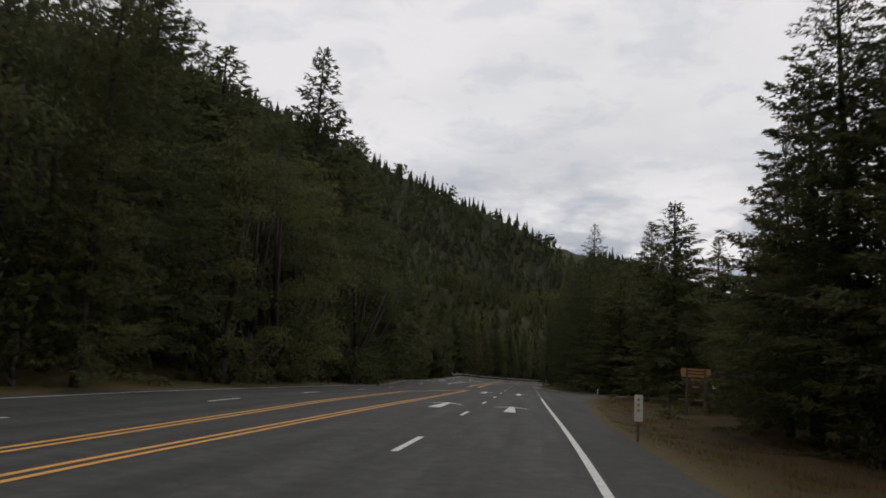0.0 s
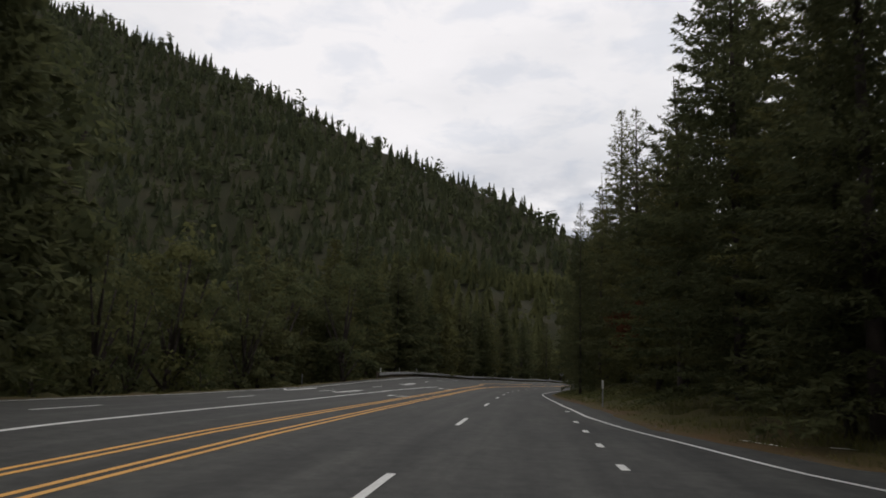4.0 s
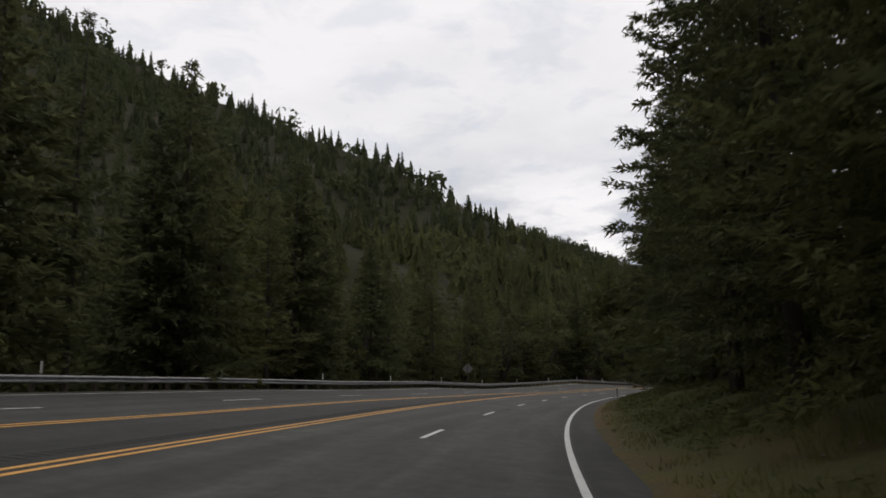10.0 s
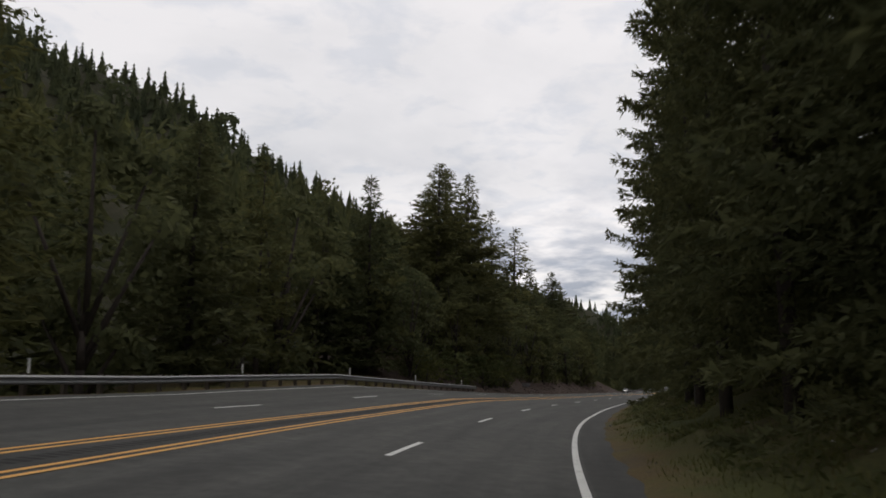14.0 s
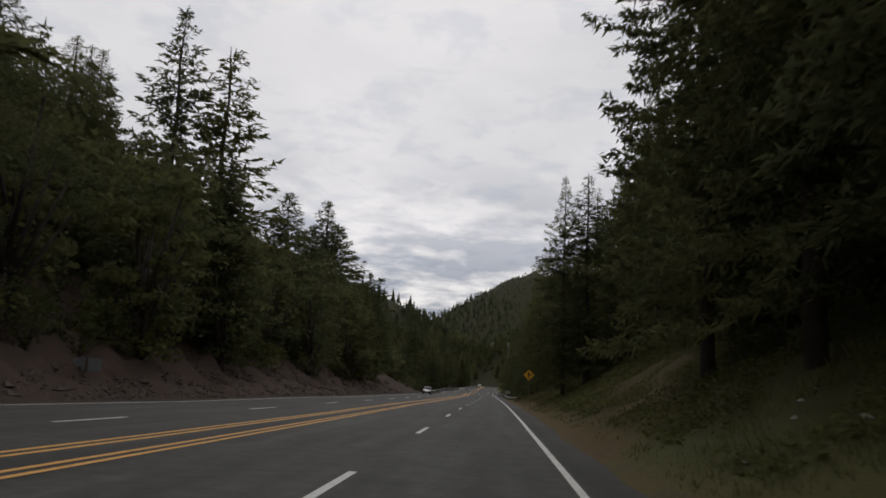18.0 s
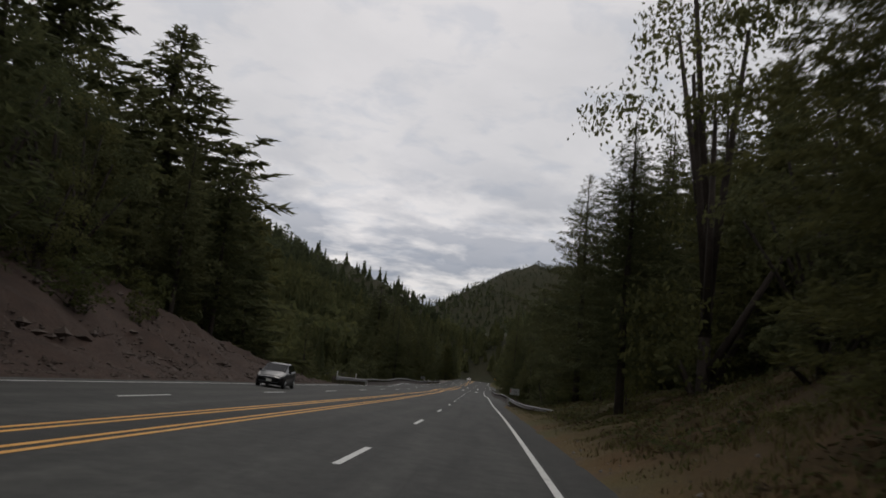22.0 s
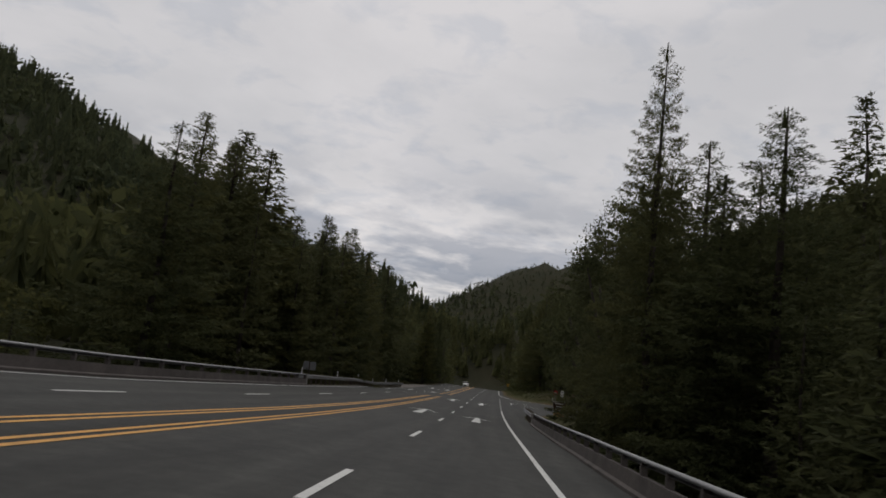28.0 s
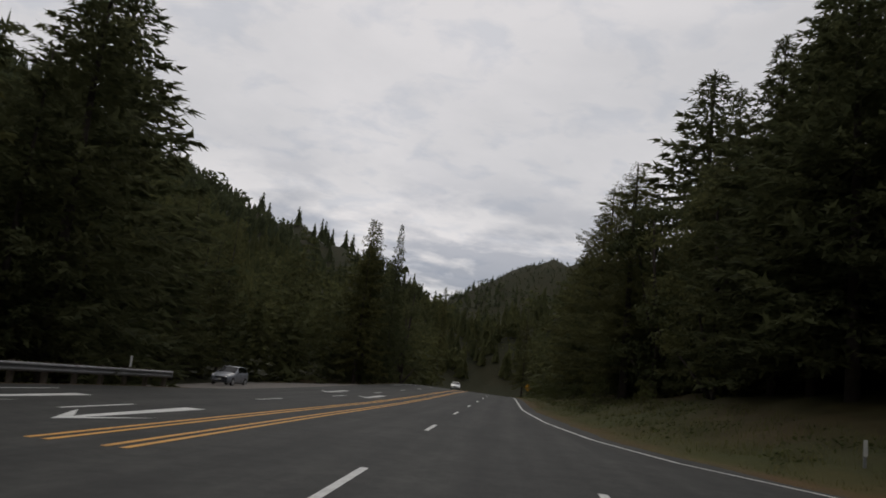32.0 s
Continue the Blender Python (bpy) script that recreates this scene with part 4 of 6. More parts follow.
def plant(kind, i, x, y, z, height, turn, width=1.0, close=0):
    t, c, h = make_tree(kind, i, close)
    name, label, cat = TREE_WORDS[kind]
    ob = new(name)
    f = height / h
    if h > 20:  # tall trees are slender; by the road narrowed to clear the camera's view
        room = abs(float(nearest(np.array([x]), np.array([y]))[1][0]) + 3.5) - 7.2
        width = min(width * f ** -0.25, max(0.45, room / (6.2 * f)))
    ob.matrix_world = pose(x, y, z, 0, 0, turn) @ Matrix.Diagonal((f * width, f * width, f, 1))
    for nm, me in (("trunk", t), ("crown", c)):
        p = new(nm, me)
        p.parent = ob
    return tagged(ob, label, cat, "trees along the highway" if kind != "shrub" else "shrubs along the highway")


# ---- tall trees that stand out against the sky: x, y, height of the tip, kind, width ----
LANDMARKS = [
    (221, 643, 16.4, "fir", 1.7), (219.4, 633.7, 9.5, "fir", 1.4), (278.3, 668.4, 37, "pine", 1), (309.3, 739.4, 38.8, "fir", 1.25),
    (306, 741.5, 36.2, "fir", 1.2), (319.4, 768.6, 40.7, "fir", 1.2), (123.9, 489.2, 15.2, "fir", 1.25), (15, 77, 20, "fir", 1),
    (23.6, 162, 35.2, "fir", 0.75), (10.5, 136.5, 29.2, "fir", 0.8), (-24.4, 81.7, 38.4, "fir", 1.5), (46.8, 427.9, 31.3, "fir", 1.35),
    (49.3, 423.3, 29.5, "fir", 1.35), (77.9, 484.8, 34.8, "pine", 1.1), (72.4, 486.8, 38.8, "pine", 0.9), (141.1, 604, 27.9, "fir", 1.0),
    (174.4, 561.7, 20.6, "pine", 1.1), (157.4, 539.0, 17.1, "fir", 1.15), (112.3, 549.1, 34.2, "fir", 1.1), (124.7, 575.8, 35.2, "fir", 1.5),
    (101.6, 540.1, 32.3, "fir", 1.1), (206, 681.5, 15.2, "fir", 1.1), (212.2, 708.9, 24.7, "fir", 1.15), (237, 764.4, 26.5, "fir", 1.0),
    (248.4, 750.4, 19.7, "fir", 1.15), (246.8, 770.2, 27.6, "fir", 0.9), (347.9, 891.7, 23.9, "fir", 0.9), (375.1, 889, 23.9, "fir", 1.0),
    (-25.3, 58, 28.1, "fir", 1.2), (2.9, 164.3, 17.3, "fir", 1.0), (7.3, 171.2, 28.5, "fir", 0.9), (11.8, 98.8, 16.7, "fir", 1.0), (22, 118, 22, "fir", 0.9),
    (30, 128, 26, "fir", 0.9), (-27, 47, 29, "fir", 1.3), (-24, 98, 33, "fir", 1), (-27, 106, 35, "fir", 1),
    (98, 449.5, 15.4, "fir", 1.2), (98.5, 447.2, 15.1, "fir", 1.2), (139, 512.6, 11.1, "fir", 1.3),
    (12.8, 104.2, 18.3, "fir", 1.2), (246.7, 736.5, 15.4, "fir", 1.1), (209.6, 684.2, 16.2, "fir", 1.2), (217.7, 688.3, 11.9, "fir", 1.1),
    (291.9, 750.8, 17.7, "fir", 1.2), (319.5, 787, 28.1, "fir", 1.2), (43.5, 418, 29, "fir", 1.3), (45, 431, 28.5, "fir", 1.3)]
rng = np.random.default_rng(7)
taken = []
zs = land([p[0] for p in LANDMARKS], [p[1] for p in LANDMARKS], False)
for n, ((x, y, tip, kind, wide), z) in enumerate(zip(LANDMARKS, zs)):
    s_, o_ = (float(q[0]) for q in nearest(np.array([float(x)]), np.array([float(y)])))
    beside = 0 < o_ < 16
    plant(kind, n % (6 if kind == "fir" else 4), x, y, z - 0.3, max(6, tip - z), rng.uniform(0, 360), wide * 1.5, (3 if kind == "pine" or s_ > 480 else 2) if beside else 1)
    taken.append((x, y))
for x, y, hgt, wide in ((-20, 168, 12, 1.0), (179, 645, 13, 1.2), (191, 665, 13, 1.2), (172, 628, 11, 1.2), (-19, 30, 15, 1.0), (-20, 12, 16, 1), (-21, 46, 15, 1), (-18.5, 62, 13, .9),
                        (132, 497, 9, 0.9), (204, 604, 12, 1.3), (212, 618, 13, 1.3), (188, 575, 11, 1.3), (20, 62, 7, 0.8), (196, 590, 10, 1.3), (228, 645, 14, 1.1)):
    z = land([x], [y], False)[0]
    plant("oak", n % 5, x, y, z - 0.2, hgt, rng.uniform(0, 360), wide, 2 if y < 70 else 1)
    n += 1
    taken.append((x, y))

for s, o, hgt, kind, wide in ((36, 15.5, 18.5, "fir", 1.3), (31, 15, 21, "fir", 1.3), (27, 16.5, 22, "fir", 1.3), (41, 16, 16, "fir", 1.0), (46, 16.3, 13.5, "fir", 1.0), (22, 16, 22, "fir", 1.0), (34, 19, 22, "fir", 1.0), (29, 20, 24, "fir", 1.0),
                              (720, 14.5, 29, "fir", 1.2), (708, 14, 27, "fir", 1.2), (713, 11.8, 26, "fir", 1.2), (717, 16.5, 27, "fir", 1.2), (703, 15.5, 24, "fir", 1.2), (707, 14, 21, "oak", 1.0), (731, 13.2, 24, "oak", .85), (738, 13.4, 24, "oak", .85), (723, 12.9, 27, "fir", 1.1), (724, 14.5, 29, "fir", 1.0), (730, 17.5, 29, "fir", .7), (736, 18.5, 24, "fir", .7), (733, 16, 17, "fir", .6), (740, 19, 18, "fir", .6), (716, -20.5, 27, "fir", 1.2), (721, -22.5, 28, "fir", 1.2), (710, -19.5, 24, "fir", 1.2), (726, -21.5, 26, "fir", 1.2), (731, -24, 26, "fir", 1.2), (546.5, 11.6, 23, "oak", .8), (575, 16.5, 22, "fir", 1.2), (586, 16, 24, "fir", 1.2), (581, 17.5, 24, "fir", 1.2), (570, 17, 22, "fir", 1.2),
                              (547, -22, 12, "oak", 1.0), (553, -22.5, 13, "oak", 1.0), (559, -24, 12, "oak", 1.0), (417, -18.5, 13, "oak", 1.0), (424, -18, 13, "oak", 1.0), (431, -18.5, 14, "oak", 1.0), (438, -18.2, 13, "oak", 1.0), (445, -18.5, 12, "oak", 1.0), (469, -30, 18, "fir", 1.2), (462, -27, 17, "fir", 1.2), (476, -33, 19, "fir", 1.2), (458, -30, 19, "fir", 1.2),
                             (561, 16.5, 21, "fir", 1.0), (398, 10.3, 30, "fir", 1.0), (408, 9.4, 31, "fir", 1.0), (417, 9.4, 31, "fir", 1.0), (424, 9.3, 31, "fir", 1.0), (183, 10.8, 23, "fir", 1.0), (190, 10.6, 24, "fir", 1.0), (197, 10.5, 24, "fir", 1.0), (204, 10.6, 23, "fir", 1.0), (212, 10.4, 23, "fir", 1.0), (219, 10.3, 24, "fir", 1.0), (440, 9.2, 31, "fir", 1.0), (318, 10.0, 23, "fir", 1.0), (325, 10.0, 24, "fir", 1.0), (332, 9.0, 23, "fir", 1.0), (339, 8.5, 24, "fir", 1.0), (346, 8.3, 25, "fir", 1.0), (353, 8.4, 25, "fir", 1.0), (361, 8.8, 25, "fir", 1.0), (432, 9.4, 31, "fir", 1.0),
                              (226, 10.2, 24, "fir", 1.0), (234, 9.8, 24, "fir", 1.0), (242, 9.9, 25, "fir", 1.0), (250, 9.8, 24, "fir", 1.0), (259, 10, 25, "fir", 1.0), (369, 9.9, 23, "fir", 1.0),
                              (578, 14, 22, "fir", 1.1), (589, 14.5, 22, "fir", 1.1), (599, 14, 17, "fir", 1.1), (603, 17, 18, "fir", 1.1)):
    x, y, _ = spots(s, o)
    plant(kind, n % 4, x, y, land([x], [y], False)[0] - .3, hgt, rng.uniform(0, 360), wide, 2)
    n += 1
    taken.append((x, y))

x, y, _ = spots(173, 9.2)
snag = new("dead_tree")
snag.matrix_world = pose(x, y, land([x], [y], False)[0] - .2)
r2 = np.random.default_rng(3)
limbs = [(Vector((0, 0, z)), Vector((math.cos(a) * ln, math.sin(a) * ln, z + .5 * ln)), .03) for z, a, ln in zip(np.linspace(9, 21, 16), r2.uniform(0, 6.28, 16), r2.uniform(.5, 1.6, 16))]
part("trunk", trunk_mesh(r2, 22.5, .16, .3, limbs), None, snag)
tagged(snag, "bare grey dead snag with broken twigs", "tree", "trees along the highway")
x, y, _ = spots(158, 11)
old = plant("fir", 2, x, y, land([x], [y], False)[0] - .3, 24, 40, .9, 2)
taken.append((x, y))
M_DEAD = leaf_material("dead_needles", (0.09, 0.035, 0.018), (0.2, 0.075, 0.035), scale=0.8)
for k, (a, z) in enumerate(((188, 4.6), (150, 5.4), (215, 5.9), (170, 3.9))):
    q = conifer_crown(np.random.default_rng(60 + k), 3.0, .8, .1, .8, .4, .35, 12, .6)
    part("dead_bough", tri_mesh("dead_bough", q, M_DEAD), None, old, "rust-red dead needles", pose(0, 0, z, 0, 100, a))

# ---- the woods beside the road: s from, to; offset from, to; spacing; heights; share of broadleaf trees ----
WOODS = [(-40, 54, 17, 31, 5.0, 15, 22, .1), (54, 66, 22, 34, 4.6, 10, 14, .3), (66, 88, 30, 46, 4.6, 14, 18, .1), (106, 114, 24, 46, 4.6, 13, 17, .1), (114, 150, 12, 24, 4.4, 15, 21, 0), (150, 178, 12.5, 20, 4.3, 18, 23, .02), (178, 250, 12.4, 21, 4.3, 18, 23, .02), (250, 310, 11.8, 20, 4.3, 18, 25, .02), (310, 400, 12, 20, 4.3, 20, 26, .02),
         (400, 446, 12, 24, 4.4, 25, 31, 0), (446, 502, 13.8, 27, 4.4, 15, 21, 0), (502, 544, 12.5, 26, 4.2, 9, 13.5, .1), (544, 596, 16, 30, 3.8, 14, 20, .15), (596, 690, 12.5, 26, 4.8, 13, 18, .35),
         (690, 742, 13.5, 30, 4.4, 17, 23, .05), (745, 776, 36, 50, 4.8, 16, 26, .1), (776, 804, 21.5, 40, 3.8, 17, 23, .08), (804, 830, 17, 40, 3.8, 18, 25, .08), (830, 960, 13, 30, 4.6, 13, 24, .12),
         (-50, 96, -17, -32, 5.4, 20, 27, .82), (96, 126, -20, -36, 4.8, 17, 25, .3), (126, 184, -20, -36, 4.8, 11, 18, .35), (184, 394, -21, -38, 5.2, 15, 22, .25),
         (394, 470, -18.5, -38, 5.0, 13.5, 19, .75), (470, 545, -18, -38, 5.0, 12, 18, .6), (545, 596, -25.5, -42, 5.0, 13, 19, .45), (596, 724, -20, -38, 5.6, 8, 13, .5), (724, 800, -17, -34, 4.6, 14, 20, .02),
         (800, 856, -31, -46, 4.6, 15, 23, .12), (856, 960, -15, -34, 4.8, 13, 22, .2)]
mid_trees, mid_right = [], []
for s0, s1, o0, o1, gap, h0, h1, oak in WOODS:
    for ss in np.arange(s0, s1, gap):
        for row, oo in enumerate(np.arange(abs(o0), abs(o1), gap)):
            s, o = ss + rng.uniform(-.45, .45) * gap, (oo + rng.uniform(-.4, .45) * gap) * (1 if o0 > 0 else -1)
            x, y, _ = spots(s, o)
            if any((x - a) ** 2 + (y - b) ** 2 < 7 for a, b in taken):
                continue
            kind = "oak" if rng.random() < oak else ("pine" if rng.random() < .22 else "fir")
            hgt = rng.uniform(h0, h1) * (0.72 if kind == "oak" else 1)
            if o > 0 and 46 < s < 56:  # trees round the forest board, shortened to fit the camera's view
                hgt *= .55
            if row < (2 if o < 0 and s < 110 else 1) and s < 880:
                z = land([x], [y], False)[0]
                plant(kind, int(rng.integers(0, 6 if kind == "fir" else 4 if kind == "pine" else 5)), x, y, z - 0.3, hgt, rng.uniform(0, 360), rng.uniform(.85, 1.2), (2 if s < 110 and o > -22 else 1 if s < 110 or s > 690 else 0) if o < 0 else 2 if 100 < s < 600 and o < 14 else 1)
            else:
                (mid_right if o > 0 and s < 620 else mid_trees).append((x, y, hgt, kind == "oak" and not (o > 0 and 90 < s < 400)))
for s0, s1, o0, o1, count in ((112, 590, 13, 18, 130), (98, 126, 14, 40, 40)):
    for _ in range(count):
        x, y, _z = spots(rng.uniform(s0, s1), rng.uniform(o0, o1))
        mid_right.append((x, y, rng.uniform(3, 6), True))
for s0, s1, o0, o1, count in ((398, 446, -14.6, -19, 36), (112, 400, 8.5, 12, 30), (400, 590, 9.5, 15, 45), (560, 604, 10, 16, 22), (-40, 70, 11, 17, 14), (590, 720, 8, 12, 22), (800, 930, 8, 12, 26),
                              (-30, 96, -15.5, -18.5, 64), (394, 545, -16.5, -22, 38), (545, 562, -18, -24, 16), (96, 180, -17.5, -20, 8), (600, 722, -14, -18, 12), (724, 800, -17.5, -20, 8)):
    for _ in range(count):
        x, y, _z = spots(rng.uniform(s0, s1), rng.uniform(min(o0, o1), max(o0, o1)))
        z = land([x], [y], False)[0]
        plant("shrub", int(rng.integers(0, 5)), x, y, z - 0.15, rng.uniform(1.2, 3.4) * (1.4 if s0 in (398, -30) else .6 if 100 < s0 < 300 and o0 > 0 else 1), rng.uniform(0, 360), rng.uniform(.8, 1.4), int(o0 > 0))


for k, (s, o, hgt, kind) in enumerate(((60, 20.5, 12.5, "fir"), (64, 22, 13, "fir"), (54, 21.5, 10.5, "fir"), (68, 24, 14, "fir"), (57, 25, 11, "oak"), (63, 18, 6, "oak"), (67, 19, 7, "oak"))):
    x, y, _ = spots(s, o)
    plant(kind, k % 4, x, y, land([x], [y], False)[0] - .3, hgt, 50 * k, 1.1, 1)

for k, (x, y, tip) in enumerate(((-33, 71.2, 27.7), (-35.6, 69, 28.8), (-24.8, 64.5, 22.4), (-29.5, 61.5, 24.2))):
    z = land([x], [y], False)[0]
    plant("fir", k, x, y, z - .3, tip - z, 70 * k, 1.3, 1)

# ---- the woods that cover the hillsides, one mesh ----
def far_conifer(rng, tiers=6, n=6):
    pts = []
    for k in range(tiers):
        f = k / tiers
        z0, z1 = 0.06 + 0.86 * f, 0.06 + 0.86 * f + 0.30 * (1 - f) + 0.06
        r = 0.17 * (1 - f) ** 0.85 + 0.012
        a0 = rng.uniform(0, 6.28)
        for i in range(n):
            a, b = a0 + 6.283 * i / n, a0 + 6.283 * (i + .55 + rng.uniform(0, .5)) / n
            ra, rb = r * rng.uniform(.6, 1.35), r * rng.uniform(.25, .8)
            pts += [(0, 0, min(z1, 1)), (ra * math.cos(a), ra * math.sin(a), z0 - .03 + rng.normal(0, .015)), (rb * math.cos(b), rb * math.sin(b), z0 + .03)]
    return np.array(pts)


def far_oak(rng, count=44, size=0.085):
    q = leaf_cloud(rng, rng.normal(0, .16, (7, 3)) * [1, 1, .9] + [0, 0, .62], rng.uniform(.16, .3, 7), count, size).reshape(-1, 4, 3)
    return np.concatenate([q[:, [0, 1, 2]], q[:, [0, 2, 3]]], 1).reshape(-1, 3)


def grid_height(x, y):
    """The ground sheet's height at places, read between its corners."""
    i, j = np.clip(np.searchsorted(gx, x) - 1, 0, len(gx) - 2), np.clip(np.searchsorted(gy, y) - 1, 0, len(gy) - 2)
    u, w = (x - gx[i]) / (gx[i + 1] - gx[i]), (y - gy[j]) / (gy[j + 1] - gy[j])
    g = gz.reshape(len(gy), len(gx))
    return (g[j, i] * (1 - u) + g[j, i + 1] * u) * (1 - w) + (g[j + 1, i] * (1 - u) + g[j + 1, i + 1] * u) * w


def in_sight(x, y, top):
    """Which tree tops the open road can see over the land."""
    seen = np.zeros(len(x), bool)
    for s in range(0, 790, 45):
        px, py, pz = spots(s, 2.0, 1.6)
        t = heading(s)
        ahead = ((x - px) * -math.sin(t) + (y - py) * math.cos(t)) > 0.7 * np.hypot(x - px, y - py)
        clear = ahead & ~seen
        for u in np.linspace(0.15, 0.97, 16):
            clear &= grid_height(px + (x - px) * u, py + (y - py) * u) < pz + (top - pz) * u + 2
        seen |= clear
    return seen


def forest(name, places, label, firs, oaks):
    rng = np.random.default_rng(len(name))
    xs, ys = np.array([p[0] for p in places]), np.array([p[1] for p in places])
    zs = grid_height(xs, ys)
    out = []
    for (x, y, h, oak), z in zip(places, zs):
        m = (oaks if oak else firs)[rng.integers(0, 7)]
        a = rng.uniform(0, 6.28)
        c, s = math.cos(a), math.sin(a)
        w = h * rng.uniform(.85, 1.3)
        out.append(np.stack([(m[:, 0] * c - m[:, 1] * s) * w + x, (m[:, 0] * s + m[:, 1] * c) * w + y, m[:, 2] * h + z - 0.03 * h], -1))
    return tagged(new(name, tri_mesh(name, np.concatenate(out), M_NEEDLE_FAR)), label, "forest", kind="stuff")


def mid_oak(rng):
    n = 11
    c = rng.normal(0, .17, (n, 3)) * [1, 1, .9] + [0, 0, .6]
    q = leaf_cloud(rng, c, rng.uniform(.12, .24, n), 300, 0.021).reshape(-1, 4, 3)
    return np.concatenate([q[:, [0, 1, 2]], q[:, [0, 2, 3]]], 1).reshape(-1, 3)


rng = np.random.default_rng(5)
forest("forest", mid_trees, "dense mixed conifer forest behind the roadside trees",
       [conifer_crown(rng, 22, 3.6, 0.08, 0.8, 0.35, 0.32, 1.1, 2.2, 2) / 22 for _ in range(7)], [mid_oak(rng) for _ in range(7)])
forest("forest_behind_bank", mid_right, "dense dark conifer forest behind the bank",
       [conifer_crown(rng, 22, 3.4, 0.05, 0.8, 0.35, 0.5, 3.6, 0.75, 6) / 22 for _ in range(7)], [mid_oak(rng) for _ in range(7)])
hill = []
rng = np.random.default_rng(11)
for x0, x1, y0, y1, gap, h0, h1 in ((-460, 60, 120, 780, 8.0, 10, 19), (60, 200, 520, 760, 8.0, 11, 19), (60, 480, 700, 1200, 8.5, 11, 19),
                                    (-160, 0, -60, 130, 8, 12, 18), (30, 300, 60, 480, 9, 13, 20), (200, 640, 480, 1010, 9, 12, 20), (300, 1000, 1000, 2100, 16, 14, 22),
                                    (790, 1700, 1330, 2080, 12, 6, 9)):
    for x in np.arange(x0, x1, gap):
        for y in np.arange(y0, y1, gap):
            hill.append((x + rng.uniform(-.5, .5) * gap, y + rng.uniform(-.5, .5) * gap, rng.uniform(h0, h1), rng.random() < .1))
hx, hy = np.array([p[0] for p in hill]), np.array([p[1] for p in hill])
hs, ho = nearest(hx, hy)
keep = (np.abs(ho + 4) > 38) & in_sight(hx, hy, grid_height(hx, hy) + 16)
hill = [p for p, k in zip(hill, keep) if k]
near_hill = [p for p, o in zip(hill, ho[keep]) if abs(o + 4) < 150]
hill = [p for p, o in zip(hill, ho[keep]) if abs(o + 4) >= 150]
forest("slope_forest", near_hill, "dense conifer forest on the slopes above the road", [far_conifer(rng, 10, 7) for _ in range(7)], [far_oak(rng, 80, .055) for _ in range(7)])
forest("hillside_forest", hill, "dense dark conifer forest covering the steep hillsides", [far_conifer(rng) for _ in range(7)], [far_oak(rng) for _ in range(7)])


# ---- guardrails ----
def rail_profile():
    """The W of a steel beam: out from its back, up."""
    return [(0.0, -.155), (.035, -.145), (.08, -.105), (.08, -.065), (.02, -.03), (.02, .03), (.08, .065), (.08, .105), (.035, .145), (0.0, .155)]


def ribbon(s, o, z, side, profile, thick=0.006):
    """A profile run along the road at offset o; side: 1 faces left, -1 faces right."""
    pts = []
    for grow in (0, thick):
        for a, h in profile:
            pts.append(spots(s, o - side * (a + grow), 0) + np.stack([0 * s, 0 * s, z + h + 0 * s], -1))
    v = np.stack(pts, 1)
    n = len(profile)
    rows, cols = v.shape[0], v.shape[1]
    idx = np.arange(rows * cols).reshape(rows, cols)
    loop = list(range(n)) + list(range(2 * n - 1, n - 1, -1))
    f = [np.stack([idx[:-1, loop[k]], idx[:-1, loop[(k + 1) % cols]], idx[1:, loop[(k + 1) % cols]], idx[1:, loop[k]]], -1) for k in range(cols)]
    return v.reshape(-1, 3), np.concatenate(f)


POST_MESH = from_bm(box((.16, .2, 1.3), (0, 0, .1), .012), "post", M_WOOD)
BLOCK_MESH = from_bm(box((.15, .2, .36), (0, 0, .56), .01), "spacer", M_WOOD)
TAB_MESH = from_bm(box((.1, .02, .5), (0, 0, 1.0), .006), "delineator", M_WHITEPLASTIC)


def guardrail(s0, s1, off, side, label, tabs=0.0, flare=0.0, drop=0.0):
    """W-beam on timber posts; off: offset of the beam's back, side: 1 where its face looks left."""
    f = off if callable(off) else (lambda s: np.asarray(s, float) * 0 + off)
    g = lambda s: f(s) + flare * side * np.clip((s0 + 10 - np.asarray(s, float)) / 10, 0, 1) ** 2
    top = new("guardrail")
    s = np.linspace(s0, s1, max(2, int((s1 - s0) / 1.9) + 1))
    v, fc = ribbon(s, g(s), 0.56 - drop, side, rail_profile())
    part("beam", mesh_of("beam", v, fc, [M_STEEL], smooth=False), None, top, "galvanised W-shaped steel beam")
    for k in s:
        o = float(g(k))
        for nm, me, out in (("post", POST_MESH, .3), ("spacer", BLOCK_MESH, .1)):
            p = new(nm, me)
            p.parent = top
            p.matrix_local = stand(k, o + side * out, -drop)
    if tabs:
        for k in np.arange(s0 + 2, s1, tabs):
            p = new("delineator", TAB_MESH)
            p.parent = top
            p.matrix_local = stand(k, float(g(k)) + side * .3, -drop)
    for k in (s[0], s[-1]):
        bm = box((.12, .1, .36), (0, 0, .56), .03)
        p = part("end_cap", bm, M_STEEL, top)
        p.matrix_local = stand(k, float(g(k)) - side * .03, -drop)
    return tagged(top, label, "guardrail", "guardrails along the highway")


guardrail(181, 406.5, lambda s: pave_left(s) + 0.1, -1, "long galvanised guardrail on dark timber posts", 14.6, 0, .04)
guardrail(588, 608, -11.75, -1, "short galvanised guardrail leading to the bridge", 12)
guardrail(723, 801.5, lambda s: far_edge(s) - 1.5, -1, "galvanised guardrail on timber posts with white markers", 14.6)
guardrail(568, 605, 5.9, 1, "galvanised guardrail leading to the bridge end", 0, 1.6)
